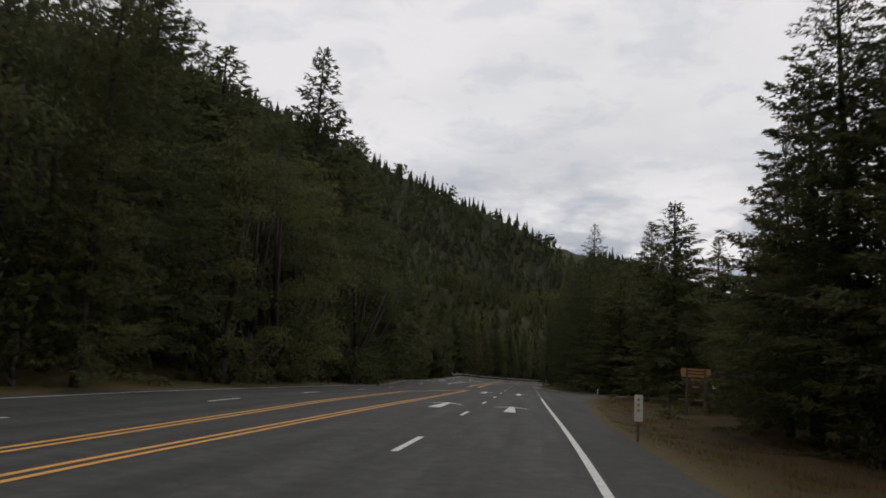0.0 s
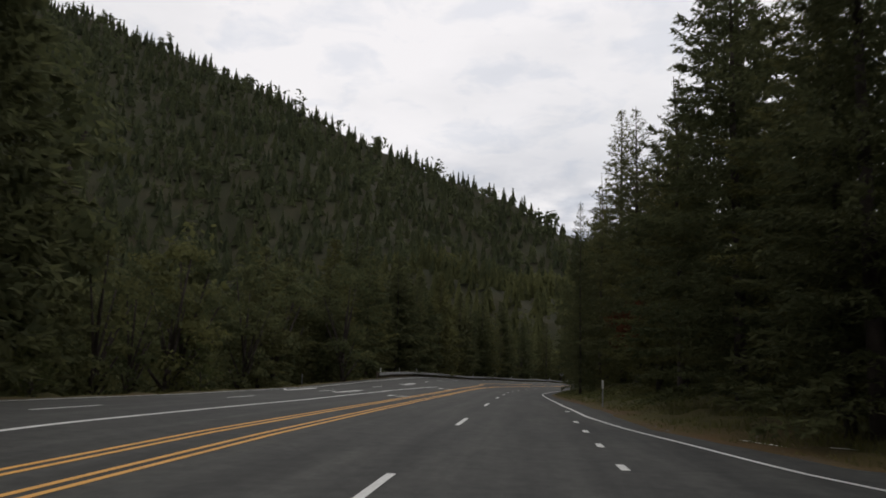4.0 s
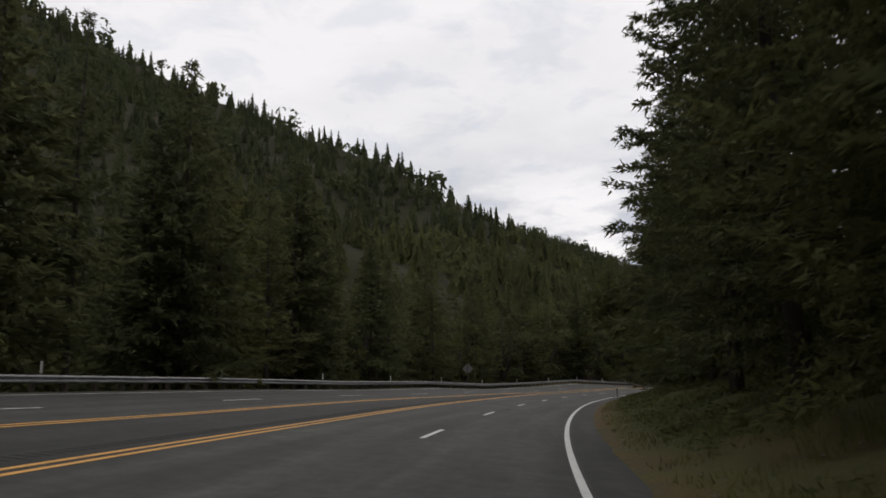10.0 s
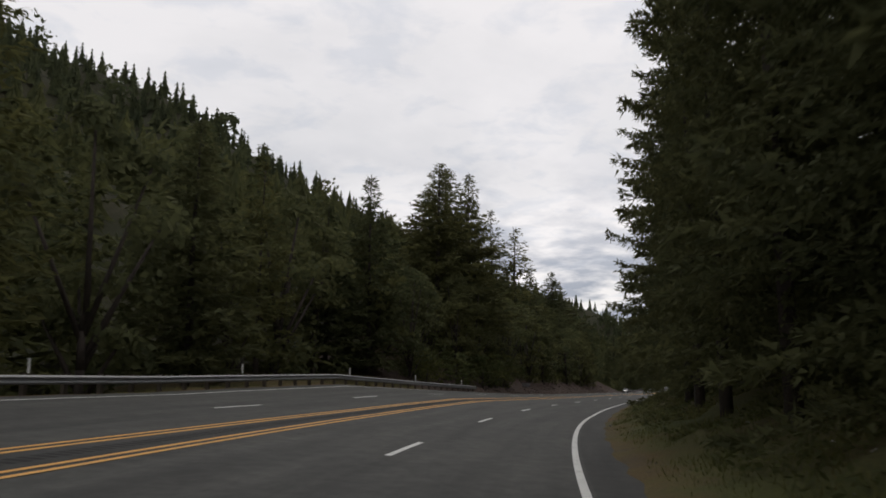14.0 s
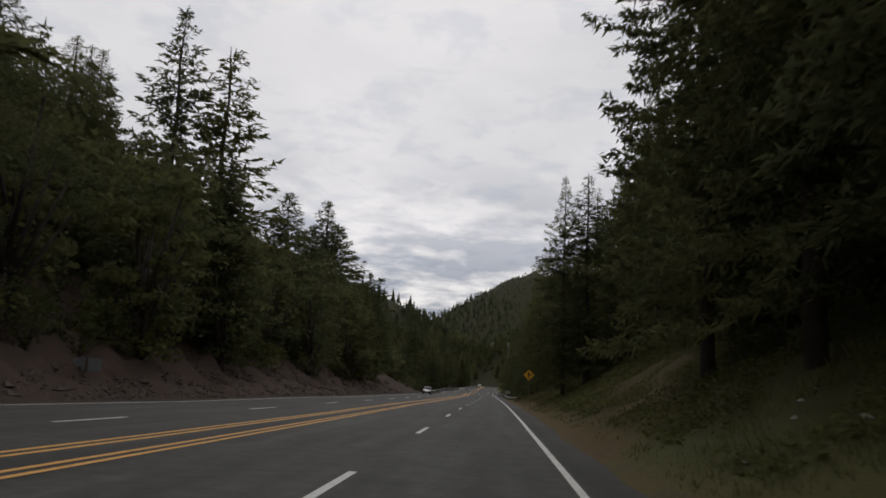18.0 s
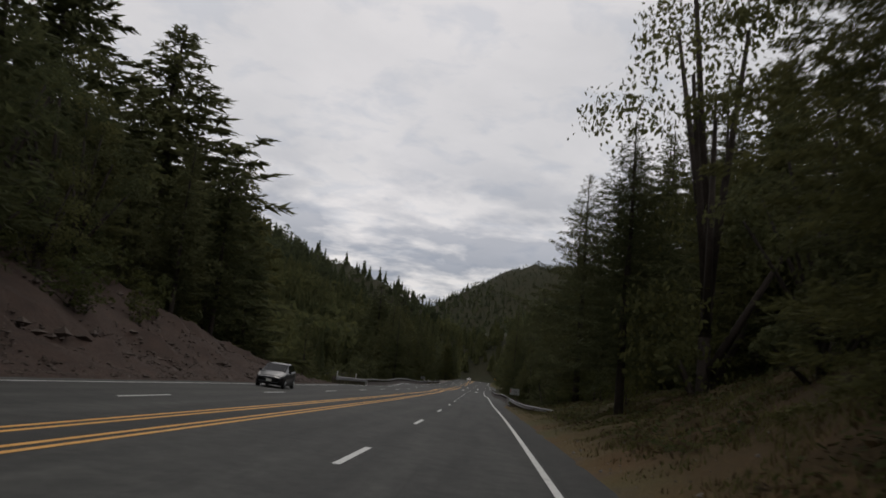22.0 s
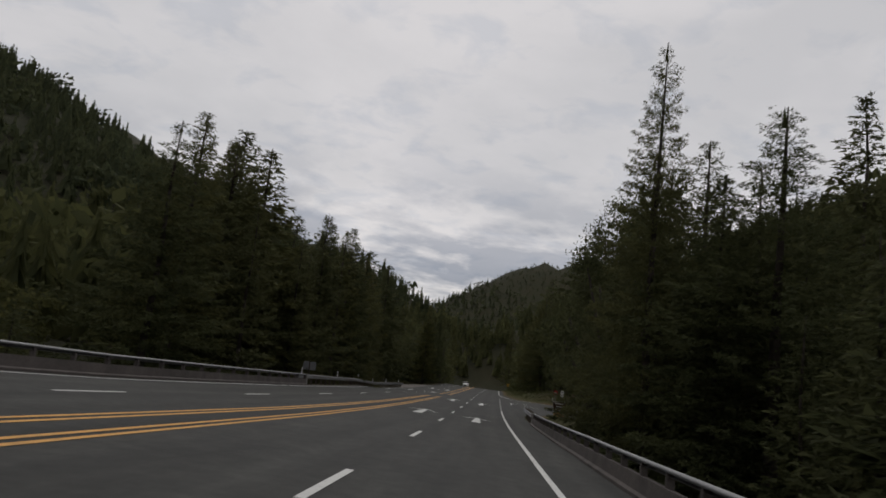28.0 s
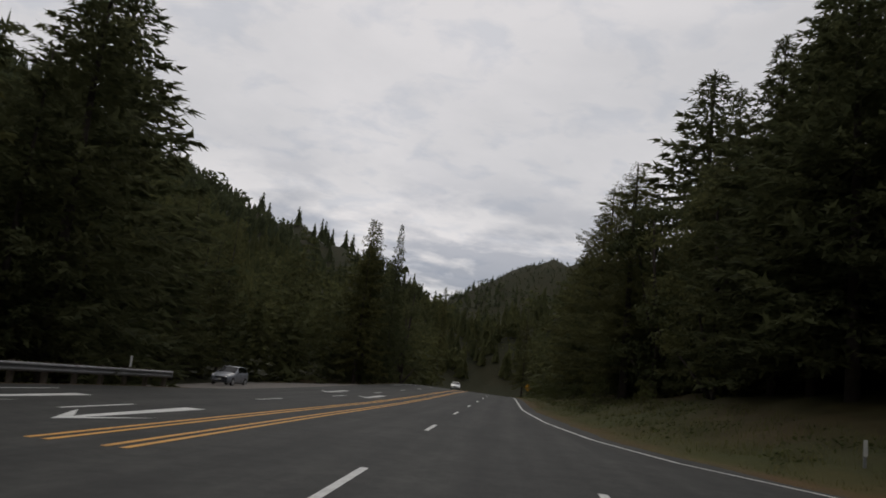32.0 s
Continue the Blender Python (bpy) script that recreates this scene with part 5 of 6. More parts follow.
guardrail(722, 736, 5.75, 1, "bent galvanised guardrail behind the bridge end", 0)


# ---- bridge ----
def bridge_barrier(s0, s1, o, side, label):
    top = new("bridge_barrier")
    s = np.arange(s0, s1 + .1, 2.4)
    v, f = ribbon(s, s * 0 + o, 0, side, [(.0, -.3), (.0, .42), (.28, .46), (.3, .12), (.42, .08), (.42, -.3)], 0.002)
    part("parapet", mesh_of("parapet", v, f, [M_DARKCON]), None, top, "dark stained concrete parapet")
    ring = [(.13 + .085 * math.cos(a), .74 + .085 * math.sin(a)) for a in np.linspace(0, 6.283, 9)[:-1]]
    v, f = ribbon(s, s * 0 + o, 0, side, ring, 0.001)
    part("rail", mesh_of("rail", v, f, [M_STEEL], smooth=True), None, top, "round galvanised steel top rail")
    me = from_bm(box((.16, .14, .36), (0, 0, .58), .015), "rail_post", M_DARKCON)
    for k in s:
        p = new("rail_post", me)
        p.parent = top
        p.matrix_local = stand(k, o - side * .13)
    for k in (s0, s1):
        p = part("end_post", box((.3, .34, 1.05), (0, 0, .3), .03), M_CONCRETE, top, "pale concrete end post")
        p.matrix_local = stand(k, o - side * .15)
    return tagged(top, label, "barrier", "bridge barriers")


bridge_barrier(606, 720, 5.85, 1, "dark concrete bridge parapet with steel top rail")
bridge_barrier(609, 722, -11.95, -1, "dark concrete bridge parapet with steel top rail")
s = np.arange(604, 724.1, 4.0)
v, f = ribbon(s, s * 0 + 6.0, 0, 1, [(0, -1.4), (0, -.05), (17.9, -.05), (17.9, -1.4)], 0.01)
tagged(new("bridge_deck", mesh_of("bridge_deck", v, f, [M_CONCRETE])), "concrete bridge deck carrying the road", "bridge", kind="structure")


# ---- lettering and signs ----
def letters(text, size, mat, parent, at, name="lettering"):
    """Flat lettering that stands upright and reads from its -y side."""
    cu = bpy.data.curves.new(name, "FONT")
    cu.body, cu.size, cu.align_x, cu.align_y, cu.extrude = text, size, "CENTER", "CENTER", 0.002
    tmp = bpy.data.objects.new(name, cu)
    scene.collection.objects.link(tmp)
    me = bpy.data.meshes.new_from_object(tmp.evaluated_get(bpy.context.evaluated_depsgraph_get()))
    bpy.data.objects.remove(tmp)
    bpy.data.curves.remove(cu)
    me.materials.clear()
    me.materials.append(mat)
    ob = new(name, me)
    ob.parent = parent
    ob.matrix_local = Matrix.Translation(at) @ pose(0, 0, 0, 90, 0, 0)
    return ob


def plate(outline, thick=0.012):
    """A flat plate in the xz plane from its outline, with rounded edges."""
    bm = bmesh.new()
    vs = [bm.verts.new((x, 0, z)) for x, z in outline]
    f = bm.faces.new(vs)
    r = bmesh.ops.extrude_face_region(bm, geom=[f])
    bmesh.ops.translate(bm, verts=[e for e in r["geom"] if isinstance(e, bmesh.types.BMVert)], vec=(0, thick, 0))
    bmesh.ops.recalc_face_normals(bm, faces=bm.faces)
    return bm


def rect(w, h, z, r=0.04):
    pts = []
    for cx, cz, a0 in ((w / 2 - r, h / 2 - r, 0), (-w / 2 + r, h / 2 - r, 90), (-w / 2 + r, -h / 2 + r, 180), (w / 2 - r, -h / 2 + r, 270)):
        for a in (0, 45, 90):
            pts.append((cx + r * math.cos(radians(a0 + a)), z + cz + r * math.sin(radians(a0 + a))))
    return pts


def flat_paint(name, c, rough=0.55):
    return speckled(name, tuple(v * .8 for v in c), c, 3, 25, rough, 0)


M_AMBER = flat_paint("amber_reflector", (0.5, 0.2, 0.05), 0.3)
M_SIGNYELLOW = flat_paint("sign_yellow", (0.6, 0.3, 0.02))
M_SIGNWHITE = flat_paint("sign_white", (0.55, 0.55, 0.52))
# duller, greener white used on the river sign alone
M_SIGNPALE = flat_paint("sign_dull_green_white", (0.34, 0.355, 0.335))
M_SIGNBROWN = flat_paint("sign_brown", (0.055, 0.03, 0.018))
M_SIGNTAN = flat_paint("sign_tan", (0.36, 0.2, 0.07))
M_SIGNRED = flat_paint("sign_red", (0.4, 0.03, 0.03))
M_ALU = speckled("aluminium_sheet", (0.16, 0.165, 0.17), (0.26, 0.26, 0.27), 2, 18, 0.6, 0, 0.01, 0.2, 0.15)


def sign_root(s, o, label, turn=0.0, z=None, category="sign"):
    top = new("road_sign")
    p = spots(s, o)
    if z is None:
        z = float(land([p[0]], [p[1]], False)[0])
    top.matrix_world = pose(p[0], p[1], z, 0, 0, math.degrees(heading(s)) + turn)
    return tagged(top, label, category)


def post_part(top, h, wide=0.08, mat=None, x=0.0):
    return part("post", box((wide, wide, h + .6), (x, 0.05, h / 2 - .3), .008), mat or M_WOOD, top)


def marker(s, o, panel, bottom, label, dots=0, bars=0, width=.2, mat=None):
    top = sign_root(s, o, label, category="marker")
    post_part(top, bottom + panel * .9, .07, M_STEEL if not dots else M_WOOD)
    p = part("panel", plate(rect(width, panel, bottom + panel / 2, .03)), mat or M_SIGNWHITE, top, "white panel")
    for k in range(dots):
        bm = bmesh.new()
        bmesh.ops.create_cone(bm, cap_ends=True, segments=14, radius1=.045, radius2=.035, depth=.014, matrix=Matrix.Translation((0, -.006, bottom + panel * (.82 - .2 * k))) @ pose(0, 0, 0, 90))
        part("reflector", bm, M_AMBER, p, "round amber reflector")
    for k in range(bars):
        part("print_bar", box((width * .55, .006, panel * .12), (0, -.003, bottom + panel * (.84 - .21 * k))), M_BLACK, p, "dark unreadable print")
    return top


marker(21.1, 5.55, .73, .55, "white roadside marker with three amber reflectors", dots=3, width=.23)
marker(289.3, 5.95, .66, .35, "white roadside post marker with dark print", bars=4)
marker(69.4, 8.7, .45, .6, "thin post with small white marker", width=.1)
marker(134.1, 5.85, .42, .95, "thin post with white top marker", width=.1)
marker(84, 33, .3, .7, "thin post with small white marker", width=.09)
marker(120, 14, .3, .7, "thin post with small white marker", width=.09)
marker(70, 27.5, .3, .7, "thin post with small white marker", width=.09)
marker(788, 12.2, .45, .3, "white flexible roadside post", width=.11)
marker(782, 13.5, .3, .4, "white flexible roadside post", width=.08)
marker(163, -18.5, .5, .6, "thin pale roadside post by the woods", width=.09, mat=M_ALU)
top = sign_root(102, 16, "tall weathered brown wooden pole by the side road", category="pole")
part("post", rod(bmesh.new(), (0, 0, -.5), (0, 0, 3.6), .13, .11, 10), M_WOOD, top)

# routed forest board: tan heading over a brown panel
top = sign_root(58, 14.8, "carved brown wooden forest sign with tan heading", -4)
zb = 2.35 - top.matrix_world.translation.z
for x in (-.65, .65):
    post_part(top, zb + .3, .16, M_WOOD, x)
head = part("heading_board", plate([(-1.0, zb - .3), (.95, zb - .3), (1.08, zb + .05), (1.02, zb + .32), (-1.05, zb + .32), (-1.1, zb)], .06), M_SIGNTAN, top, "tan heading board")
for k, w in ((0, 1.2), (1, 1.5)):
    part("print_bar", box((w, .01, .09), (0, -.004, zb + .13 - .22 * k)), M_SIGNBROWN, head, "dark unreadable lettering")
low = part("panel", plate(rect(1.5, 1.1, zb - .9, .05), .06), M_SIGNBROWN, top, "dark brown panel")
for k, w in ((0, .75), (1, .85), (2, .45)):
    part("print_bar", box((w, .01, .1), (0, -.004, zb - .5 - .26 * k)), M_SIGNTAN, low, "tan unreadable lettering")
part("notice", plate(rect(.3, .24, zb - .95, .02), .02), M_SIGNWHITE, top, "small white notice").location = (1.3, 0, 0)


def back_of_sign(s, o, w, h, zc, label, diamond=False):
    top = sign_root(s, o, label, 180, spots(s, o)[2] - .3)
    post_part(top, zc + h / 2, .09)
    pts = [(0, zc - h / 2), (w / 2, zc), (0, zc + h / 2), (-w / 2, zc)] if diamond else rect(w, h, zc)
    part("panel", plate(pts), M_ALU, top, "bare grey metal back")
    return top


back_of_sign(330, -16.9, 1.5, 1.5, 2.9, "grey back of a diamond road sign on a post", True)
back_of_sign(448, -16, 1.35, .6, 1.7, "grey back of a rectangular road sign")
back_of_sign(732, -14, 1.15, .75, 1.7, "grey back of a rectangular road sign")
back_of_sign(878, -15, .8, .9, 1.9, "pale back of a road sign at the woods")

top = sign_root(515.6, 6.8, "yellow diamond side-road warning sign on a post", 0, spots(515.6, 6.8)[2])
zc = -0.75 - top.matrix_world.translation.z
post_part(top, zc + .5, .09)
p = part("panel", plate([(0, zc - .74), (.74, zc), (0, zc + .74), (-.74, zc)]), M_SIGNYELLOW, top, "yellow diamond panel")
part("symbol", box((.16, .008, .86), (-.06, -.004, zc)), M_BLACK, p, "black bar symbol")
part("symbol", box((.34, .008, .14), (.19, -.004, zc + .03)), M_BLACK, p, "black side-road bar")
for k in range(4):
    a = radians(45 + 90 * k)
    part("border", box((.92, .006, .018), (math.cos(a) * .47, -.003, zc + math.sin(a) * .47), 0, pose(0, 0, 0, 0, 45 if k % 2 == 0 else -45, 0)), M_BLACK, p)
top = sign_root(915, 7.3, "small yellow diamond warning sign far ahead", 0, float(spots(915, 7.3)[2]) - .2)
post_part(top, 2.4, .09)
part("panel", plate([(0, 1.75), (.75, 2.5), (0, 3.25), (-.75, 2.5)]), M_SIGNYELLOW, top, "yellow diamond panel")

top = sign_root(602.2, 6.25, "white river name sign with dark lettering", 0, -6.6)
zc = 2.5
for x in (.3, ):
    post_part(top, zc + .2, .1, M_WOOD, x)
p = part("panel", plate(rect(1.08, .7, zc, .04)), M_SIGNPALE, top, "pale green-white panel")
letters("MIDDLE FORK", .13, M_BLACK, p, (.1, -.004, zc + .2))
letters("SMITH RIVER", .13, M_BLACK, p, (.1, -.004, zc + .02))
part("print_bar", box((.5, .006, .05), (.1, -.003, zc - .12)), M_ALU, p, "pale unreadable print")
for x in (-.3, -.02, .25):
    part("print_bar", box((.14, .006, .05), (x, -.003, zc - .26)), M_BLACK, p, "dark unreadable print")
for k in range(3):
    part("stamp", box((.09, .006, .09), (-.45, -.003, zc + .2 - .13 * k), 0), M_SIGNRED, p, "small red square")

top = sign_root(744.5, 9.6, "brown river access sign over a yellow plate", 0, -6.95)
zc = 1.2
for x in (-.35, .35):
    post_part(top, zc + .3, .1, M_WOOD, x)
p = part("panel", plate([(-.55, zc - .5), (.55, zc - .5), (.72, zc + .5), (.66, zc + .58), (-.66, zc + .58), (-.72, zc + .5)], .03), M_SIGNBROWN, top, "brown panel with pale rim")
part("print_bar", box((.95, .008, .09), (0, -.004, zc + .38)), M_SIGNWHITE, p, "pale unreadable lettering")
letters("RIVER", .24, M_SIGNWHITE, p, (0, -.006, zc + .08))
letters("ACCESS", .24, M_SIGNWHITE, p, (0, -.006, zc - .22))
for x, w, z, h in ((0, 1.3, .56, .03), (0, 1.05, -.49, .03)):
    part("rim", box((w, .008, h), (x, -.004, zc + z)), M_SIGNWHITE, p)
for sx in (-1, 1):
    part("rim", box((.03, .008, 1.06), (sx * .62, -.004, zc + .03), 0, pose(0, 0, 0, 0, sx * 9.0, 0)), M_SIGNWHITE, p)
q = part("lower_plate", plate(rect(1.05, .42, zc - .75, .03)), M_SIGNTAN, top, "tan lower plate")
part("print_bar", box((.6, .008, .12), (0, -.004, zc - .75)), M_SIGNBROWN, q, "dark unreadable lettering")

top = sign_root(784, 13.3, "white route sign over an arrow plate on a post", 0, -6.05)
post_part(top, 2.3, .07, M_STEEL)
p = part("panel", plate(rect(.5, .5, 2.1, .05)), M_SIGNWHITE, top, "white route panel")
letters("199", .24, M_BLACK, p, (0, -.004, 2.08))
q = part("arrow_plate", plate(rect(.46, .34, 1.62, .03)), M_SIGNWHITE, top, "white arrow plate")
part("arrow", box((.3, .006, .09), (0, -.003, 1.62)), M_BLACK, q)
top = sign_root(783, 12.2, "red octagonal stop sign on a post", 35, -6.15)
post_part(top, 2.2, .07, M_STEEL)
p = part("panel", plate([(.4 * math.cos(radians(22.5 + 45 * k)), 2.0 + .4 * math.sin(radians(22.5 + 45 * k))) for k in range(8)]), M_SIGNRED, top, "red octagon")
part("print_bar", box((.5, .006, .14), (0, -.003, 2.0)), M_SIGNWHITE, p, "white unreadable lettering")


# ---- vehicles ----
def car_paint(name, c):
    m, ns, ls, b = material(name, 0.32, 0.0, 0.45)
    ls.new(ramp(ns, ls, noise_node(ns, ls, 8, 3), [(.3, tuple(v * .85 for v in c)), (.7, c)]), b.inputs["Base Color"])
    b.inputs["Coat Weight"].default_value = 0.35
    return m


M_GLASS = material("tinted_car_glass", 0.12, 0, 0.25)[0]
M_GLASS.node_tree.nodes["Principled BSDF"].inputs["Base Color"].default_value = (0.006, 0.007, 0.008, 1)
M_TYRE = speckled("tyre_rubber", (0.015, 0.015, 0.015), (0.03, 0.03, 0.03), 6, 40, 0.9, 0)
M_RIM = speckled("alloy_rim", (0.3, 0.3, 0.3), (0.45, 0.45, 0.46), 6, 40, 0.35, 0, 0.01, 0.2, 0.8)
M_LAMP = material("lamp_lens", 0.1, 0, 0.6)[0]
M_LAMP.node_tree.nodes["Principled BSDF"].inputs["Base Color"].default_value = (0.7, 0.7, 0.68, 1)


def car(name, paint, L, W, H, label, place, turn):
    """A five-door car, nose along +y; L, W, H: length, half width, height."""
    top = new(name)
    k, hz = L / 3.6, H / 1.5
    st = [(0.0, .62, .34, .60, .62, .58), (.1, .72, .22, .70, .72, .66), (.35, .77, .19, .78, .82, .70), (.8, .80, .19, .88, .93, .68), (1.02, .80, .19, .93, .99, .66),
          (1.68, .80, .19, .97, 1.42, .63), (2.1, .80, .19, .99, 1.49, .645), (2.7, .80, .19, 1.01, 1.49, .64), (3.26, .79, .2, 1.03, 1.43, .62), (3.5, .77, .24, 1.02, 1.1, .66), (3.6, .68, .34, .9, .92, .6)]
    ring = []
    for x, w, zb, belt, roof, wr in st:
        half = [(w * .86, zb), (w, zb + .1), (w * 1.01, (zb + belt) / 2 + .06), (w * .98, belt), (w * .93, belt + .03), (wr, roof - .05), (wr * .86, roof), (wr * .4, roof + .02)]
        full = half + [(-a, b) for a, b in reversed(half)]
        ring.append([(a * W / .8, L / 2 - x * k, b * hz) for a, b in full])
    v = np.array(ring)
    n = v.shape[1]
    idx = np.arange(v.shape[0] * n).reshape(v.shape[0], n)
    f = [np.stack([idx[:-1, j], idx[:-1, (j + 1) % n], idx[1:, (j + 1) % n], idx[1:, j]], -1) for j in range(n)]
    f = np.concatenate(f + [np.stack([idx[e, j], idx[e, j + 1], idx[e, n - 2 - j], idx[e, n - 1 - j]])[None] for e in (0, -1) for j in range(n // 2 - 1)])
    part("body", mesh_of("body", v.reshape(-1, 3), f, [paint], smooth=True), None, top)

    def pane(name, cells, label="dark tinted glass"):
        """Glass laid just proud of the body over some of its cells; a cell: station, ring place."""
        vs, fs = [], []
        for e, j in cells:
            q = np.array([v[e, j], v[e, j + 1], v[e + 1, j + 1], v[e + 1, j]])
            nrm = np.cross(q[1] - q[0], q[3] - q[0])
            c = q.mean(0)
            nrm = nrm / np.linalg.norm(nrm)
            nrm = nrm * (1 if nrm @ (c - [0, 0, .8]) > 0 else -1)
            vs.append(c + (q - c) * .998 + nrm * .012)
            fs.append(np.arange(4) + 4 * len(fs))
        part(name, mesh_of(name, np.concatenate(vs), np.array(fs), [M_GLASS]), None, top, label)

    pane("windscreen", [(4, j) for j in (5, 6, 7, 8, 9)], "dark slanted windscreen")
    pane("rear_window", [(8, j) for j in (5, 6, 7, 8, 9)])
    for j in (4, 10):
        pane("front_window", [(5, j)])
        pane("front_window", [(6, j)])
        pane("rear_side_window", [(7, j)])
    for sx in (-1, 1):
        for y in (L / 2 - .68 * k, -L / 2 + .62 * k):
            r = .29 * hz
            bm = bmesh.new()
            bmesh.ops.create_cone(bm, cap_ends=True, segments=22, radius1=r, radius2=r, depth=.19, matrix=Matrix.Translation((sx * (W - .07), y, r)) @ pose(0, 0, 0, 0, 90, 0))
            bmesh.ops.bevel(bm, geom=[e for e in bm.edges if len(e.link_faces) == 2 and e.calc_face_angle(0) > 1], offset=.03, segments=2, affect="EDGES")
            wheel = part("wheel", bm, M_TYRE, top, "black tyre")
            bm = bmesh.new()
            bmesh.ops.create_cone(bm, cap_ends=True, segments=20, radius1=r * .68, radius2=r * .64, depth=.02, matrix=Matrix.Translation((sx * (W + .03), y, r)) @ pose(0, 0, 0, 0, sx * 90, 0))
            for a in range(5):
                rod(bm, (sx * (W + .045), y, r), (sx * (W + .045), y + r * .6 * math.cos(a * 1.257), r + r * .6 * math.sin(a * 1.257)), .03, .02, 5)
            part("rim", bm, M_RIM, wheel, "bright alloy rim")
        part("headlight", box((.26, .16, .13), (sx * W * .74, L / 2 - .2 * k, .68 * hz), .04, pose(0, 0, 0, 0, 0, -sx * 32)), M_LAMP, top, "clear headlight")
        part("fog_light", box((.16, .06, .05), (sx * W * .74, L / 2 - .05 * k, .42 * hz), .015, pose(0, 0, 0, 0, sx * 25, -sx * 20)), M_LAMP, top, "bright slim fog light")
        part("tail_light", box((.16, .12, .22), (sx * W * .82, -L / 2 + .1 * k, .92 * hz), .03), M_SIGNRED, top, "red tail light")
        part("mirror", box((.16, .1, .12), (sx * (W + .07), L / 2 - 1.28 * k, 1.0 * hz), .03), paint, top)
        part("door_handle", box((.02, .16, .03), (sx * W * 1.0, -.15 * k, .86 * hz), .006), M_STEEL, top)
        for y in (L / 2 - .68 * k, -L / 2 + .62 * k):
            bm = bmesh.new()
            bmesh.ops.create_cone(bm, cap_ends=True, segments=22, radius1=.345 * hz, radius2=.345 * hz, depth=.06, matrix=Matrix.Translation((sx * (W - .02), y, .31 * hz)) @ pose(0, 0, 0, 0, 90, 0))
            part("wheel_arch", bm, M_BLACK, top, "black wheel arch")
        part("sill", box((.05, L * .52, .1), (sx * W * .97, 0, .23 * hz), .015), M_BLACK, top, "black plastic sill")
        for y in (.62 * k, -.28 * k, -.98 * k):
            part("door_seam", box((.012, .012, .58 * hz), (sx * W * 1.005, y, .62 * hz)), M_BLACK, top)
        part("roof_rail", box((.03, L * .36, .03), (sx * W * .68, -.35 * k, 1.475 * hz), .008), M_BLACK, top)
    part("cowl", box((W * 1.5, .05, .02), (0, L / 2 - 1.05 * k, .985 * hz), .008), M_BLACK, top)
    part("grille", box((W * 1.0, .05, .14), (0, L / 2 - .02, .56 * hz), .02), M_BLACK, top, "black grille")
    part("grille_bar", box((W * 1.1, .05, .03), (0, L / 2 - .0, .66 * hz), .008), M_RIM, top, "chrome grille bar")
    part("bumper", box((W * 1.5, .12, .12), (0, L / 2 - .06, .34 * hz), .04), M_BLACK, top)
    part("number_plate", box((.31, .02, .15), (0, L / 2 + .02, .46 * hz), .005), M_SIGNWHITE, top, "blank pale number plate")
    top.matrix_world = place @ pose(0, 0, 0, 0, 0, turn)
    return tagged(top, label, "car")


def on_road(s, o, z=0.0):
    """The pose of a vehicle on the leaning road."""
    b = -math.degrees(math.atan(float(np.interp(s, SG, R_B))))
    return stand(s, o, z) @ pose(0, 0, 0, 0, -b, 0)


car("hatchback_car", car_paint("dark_navy_car_paint", (0.008, 0.009, 0.012)), 3.6, .8, 1.4, "dark small five-door hatchback on the far lane", on_road(557.8, -9.8), 182)
car("suv_car", car_paint("silver_blue_car_paint", (0.19, 0.205, 0.23)), 4.5, .92, 1.74, "silver-blue SUV parked on the gravel pullout", stand(834.5, -22.6, -1.055), 178)
car("white_car", car_paint("white_car_paint", (0.7, 0.7, 0.7)), 4.4, .88, 1.5, "white car far down the highway", on_road(914, -6.4), 180)

# ---- loose rock on the cut bank, and twigs ----
rng = np.random.default_rng(21)


def rubble(name, s0, s1, d0, d1, right, count, size, label, mat=M_ROCK):
    base = np.array([[1, 0, 0], [-1, 0, 0], [0, 1, 0], [0, -1, 0], [0, 0, 1], [0, 0, -1]], float)
    fc = np.array([[0, 2, 4], [2, 1, 4], [1, 3, 4], [3, 0, 4], [2, 0, 5], [1, 2, 5], [3, 1, 5], [0, 3, 5]])
    s = rng.uniform(s0, s1, count)
    d = d0 + (d1 - d0) * rng.random(count) ** 1.6
    h = land_table(RIGHT_LAND if right else LEFT_LAND, s, d)
    o = pave_right(s) + d if right else pave_left(s) - d
    p = spots(s, np.clip(o, -20, 12))
    c = spots(s, o)
    c[:, 2] = p[:, 2] + h
    r = size * rng.uniform(.4, 1.0, (count, 1, 1)) * (1 + 1.5 * (rng.random((count, 1, 1)) < .06))
    v = (base[None] * rng.uniform(.5, 1.3, (count, 6, 3)) + rng.normal(0, .15, (count, 6, 3))) * r * [1, 1, .7] + c[:, None]
    f = fc[None] + 6 * np.arange(count)[:, None, None]
    return tagged(new(name, mesh_of(name, v.reshape(-1, 3), f.reshape(-1, 3), [mat])), label, "rocks", kind="stuff")


rubble("rock_rubble", 394, 596, .3, 11, False, 9000, .15, "broken brown rock scattered on the cut bank")
rubble("rock_rubble", 111, 600, .2, 3.5, True, 2600, .035, "small stones along the road edge", M_GRAVEL)
rubble("rock_rubble", -40, 76, .2, 3, True, 700, .035, "small stones along the road edge", M_GRAVEL)
rubble("rock_rubble", 300, 560, 3, 9, True, 160, .1, "pale stones lying on the grassy bank", M_CONCRETE)


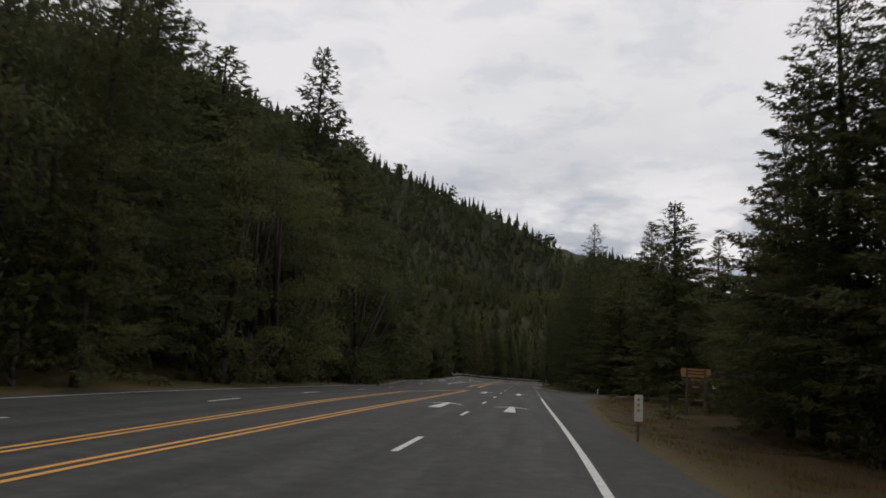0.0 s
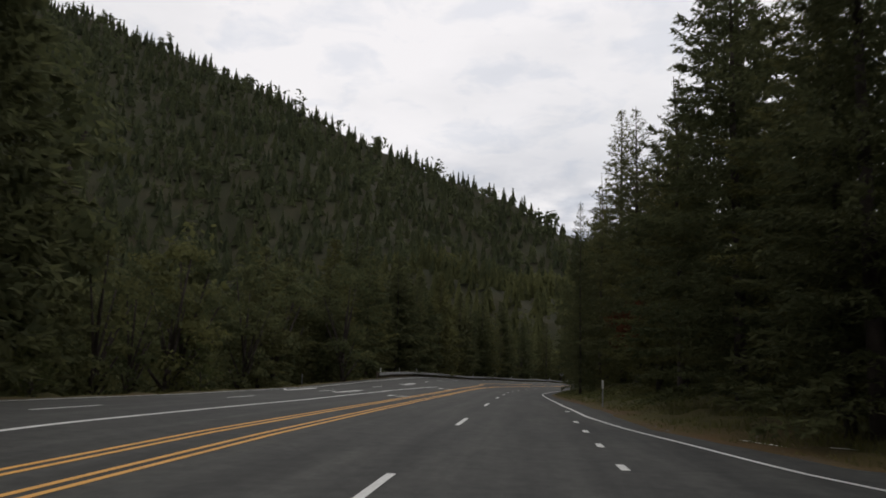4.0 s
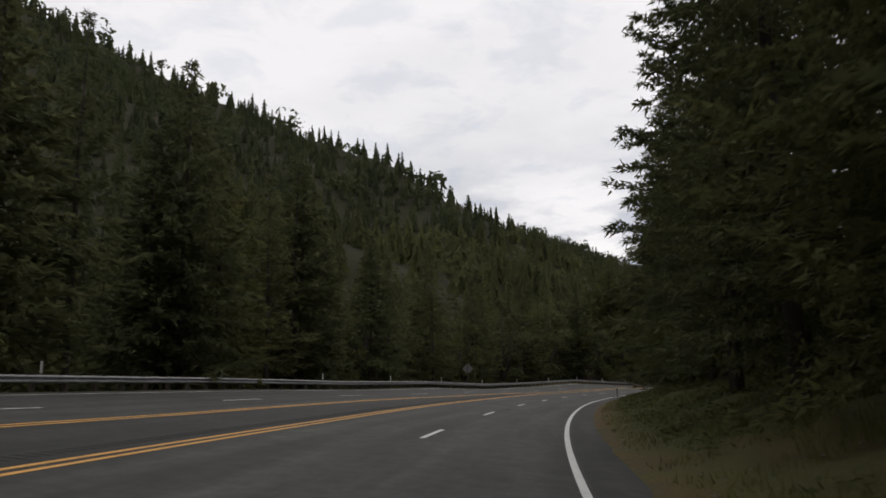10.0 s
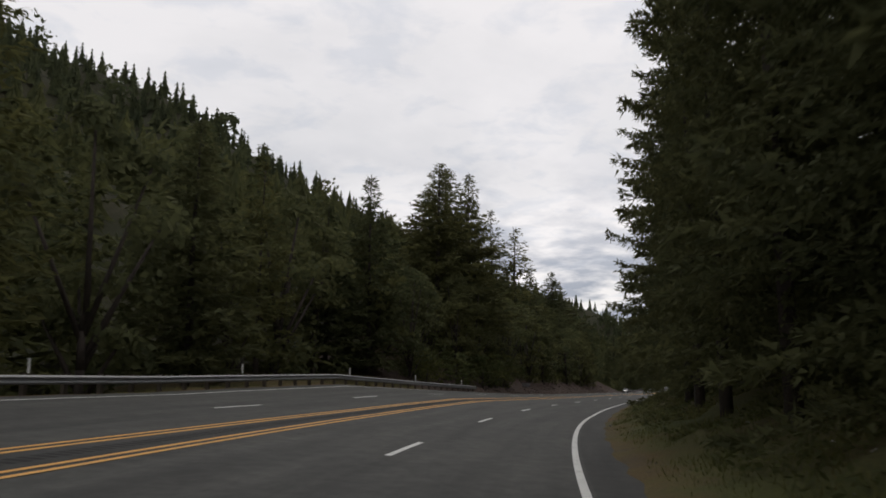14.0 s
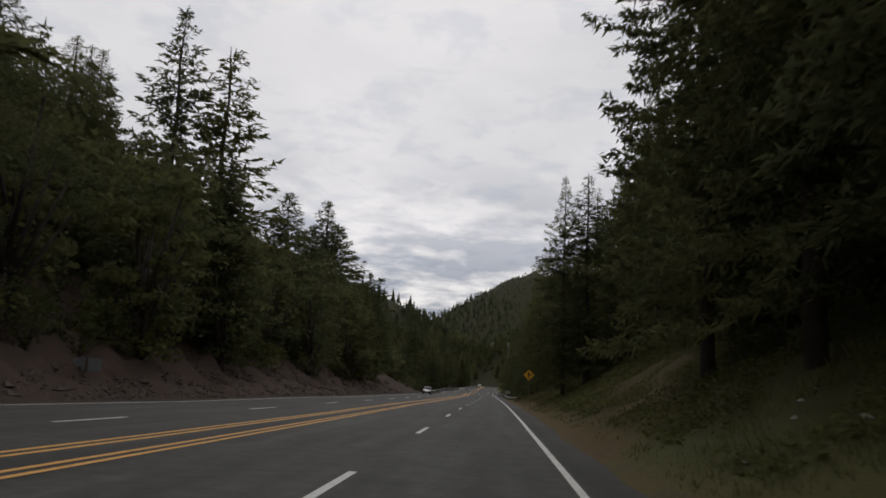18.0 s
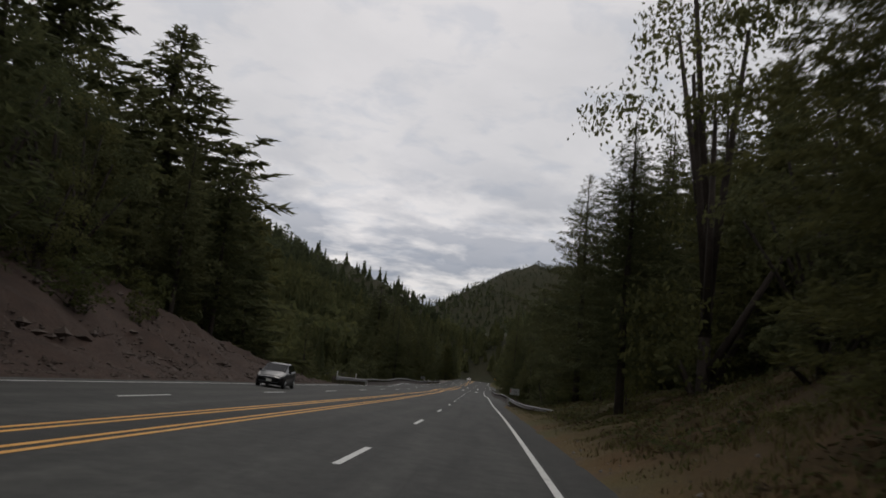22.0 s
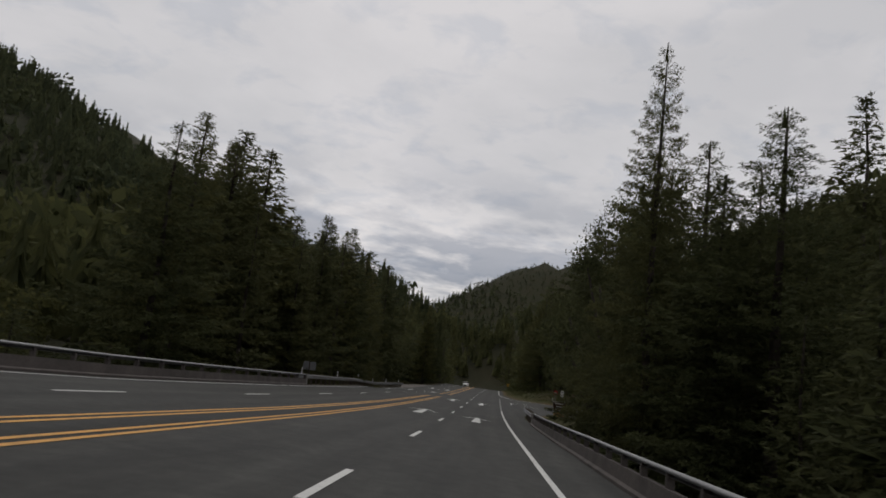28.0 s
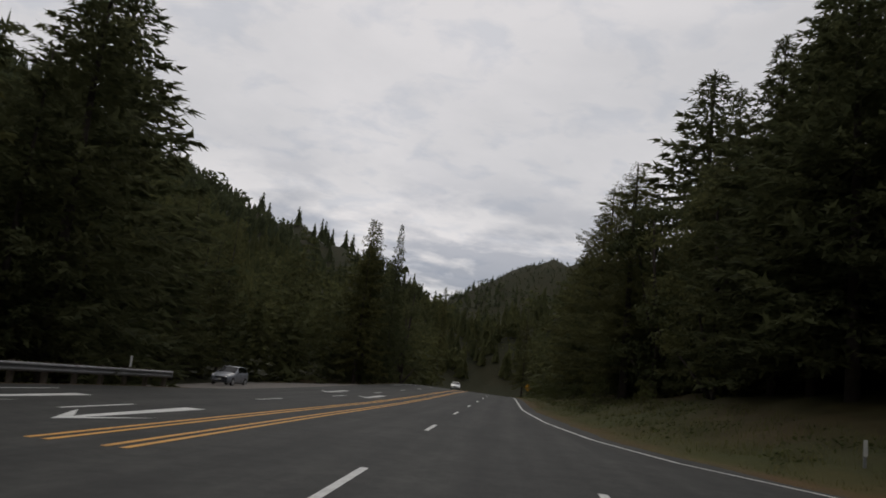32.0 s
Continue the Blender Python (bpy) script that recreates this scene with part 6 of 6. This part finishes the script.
# ---- grass and weeds ----
def grass(name, s0, s1, d0, d1, right, count, tall, label, mat=M_GRASS):
    s = rng.uniform(s0, s1, count)
    d = rng.uniform(d0, d1, count)
    clump = np.sin(s * 1.7 + 2 * np.sin(d * 1.3)) + np.sin(s * .53 + d) > -0.6
    s, d = s[clump], d[clump]
    n = len(s)
    h = land_table(RIGHT_LAND if right else LEFT_LAND, s, d)
    o = pave_right(s) + d if right else pave_left(s) - d
    p = spots(s, np.clip(o, -20, 12))
    c = spots(s, o)
    c[:, 2] = p[:, 2] + h - .05
    a = rng.uniform(0, 6.28, n)
    w = rng.uniform(.008, .026, n)
    t = tall * .7 * rng.uniform(.4, 1.2, n) * np.clip(.35 + d / 5, .35, 1)
    u = np.stack([np.cos(a), np.sin(a), 0 * a], -1)
    tip = c + np.stack([rng.normal(0, .3, n) * t, rng.normal(0, .3, n) * t, t], -1)
    v = np.stack([c - u * w[:, None], c + u * w[:, None], tip], 1).reshape(-1, 3)
    return tagged(new(name, tri_mesh(name, v, mat)), label, "grass", kind="stuff")


grass("grass", 109, 400, .35, 9, True, 120000, .5, "patchy green and dry grass on the bank")
grass("grass", 400, 484, .5, 10, True, 44000, .5, "patchy green and dry grass on the bank")
grass("grass", 468, 604, .4, 10, True, 28000, .4, "dry brown stalks on the bank", M_DRYGRASS)
grass("grass", 450, 604, .3, 2.2, True, 5000, .4, "thin green grass at the foot of the bank")
grass("grass", 484, 604, 1.1, 10, True, 52000, .4, "patchy olive-green grass over the brown bank")
grass("grass", -40, 89, .5, 9, True, 36000, .35, "dry yellow grass on the verge", M_STRAW)
grass("grass", 774, 960, .5, 9, True, 26000, .45, "patchy green and dry grass on the bank")
grass("grass", -60, 400, .6, 5, False, 30000, .35, "thin dry grass on the far verge")


def weeds(name, s0, s1, d0, d1, count, label, mat=M_BUSH):
    """Broad low leaves in patches on the bank."""
    s, d = rng.uniform(s0, s1, count), rng.uniform(d0, d1, count)
    patch = np.sin(s * .9 + 1.7 * np.sin(d * .8)) + np.sin(s * .31 - d * .6) > -0.2
    s, d = s[patch], d[patch]
    n = len(s)
    o = pave_right(s) + d
    c = spots(s, o)
    c[:, 2] = spots(s, np.clip(o, -20, 12))[:, 2] + land_table(RIGHT_LAND, s, d) + rng.uniform(-.02, .28, n)
    u = rng.normal(0, 1, (n, 3)) * [1, 1, .5]
    u /= np.linalg.norm(u, axis=1)[:, None]
    w = np.cross(u, rng.normal(0, .4, (n, 3)) + [0, 0, 1])
    l = rng.uniform(.05, .13, (n, 1))
    q = np.stack([c - u * l, c - w * l * .45, c + u * l, c + w * l * .45], 1).reshape(-1, 3)
    return tagged(new(name, quad_mesh(name, q, mat)), label, name.replace("_", " "), kind="stuff")


weeds("weeds", 130, 400, 1.3, 9, 60000, "low green weeds covering the bank")
weeds("weeds", 400, 484, 1.2, 10, 48000, "low green weeds covering the bank")
weeds("weeds", 484, 600, 1.5, 10, 26000, "scattered low green weeds on the brown bank")
weeds("leaf_litter", 474, 600, 1.2, 10, 20000, "fallen brown leaves on the bank", M_DRYGRASS)
weeds("weeds", 776, 930, 2.0, 8, 14000, "low green weeds beside the road")
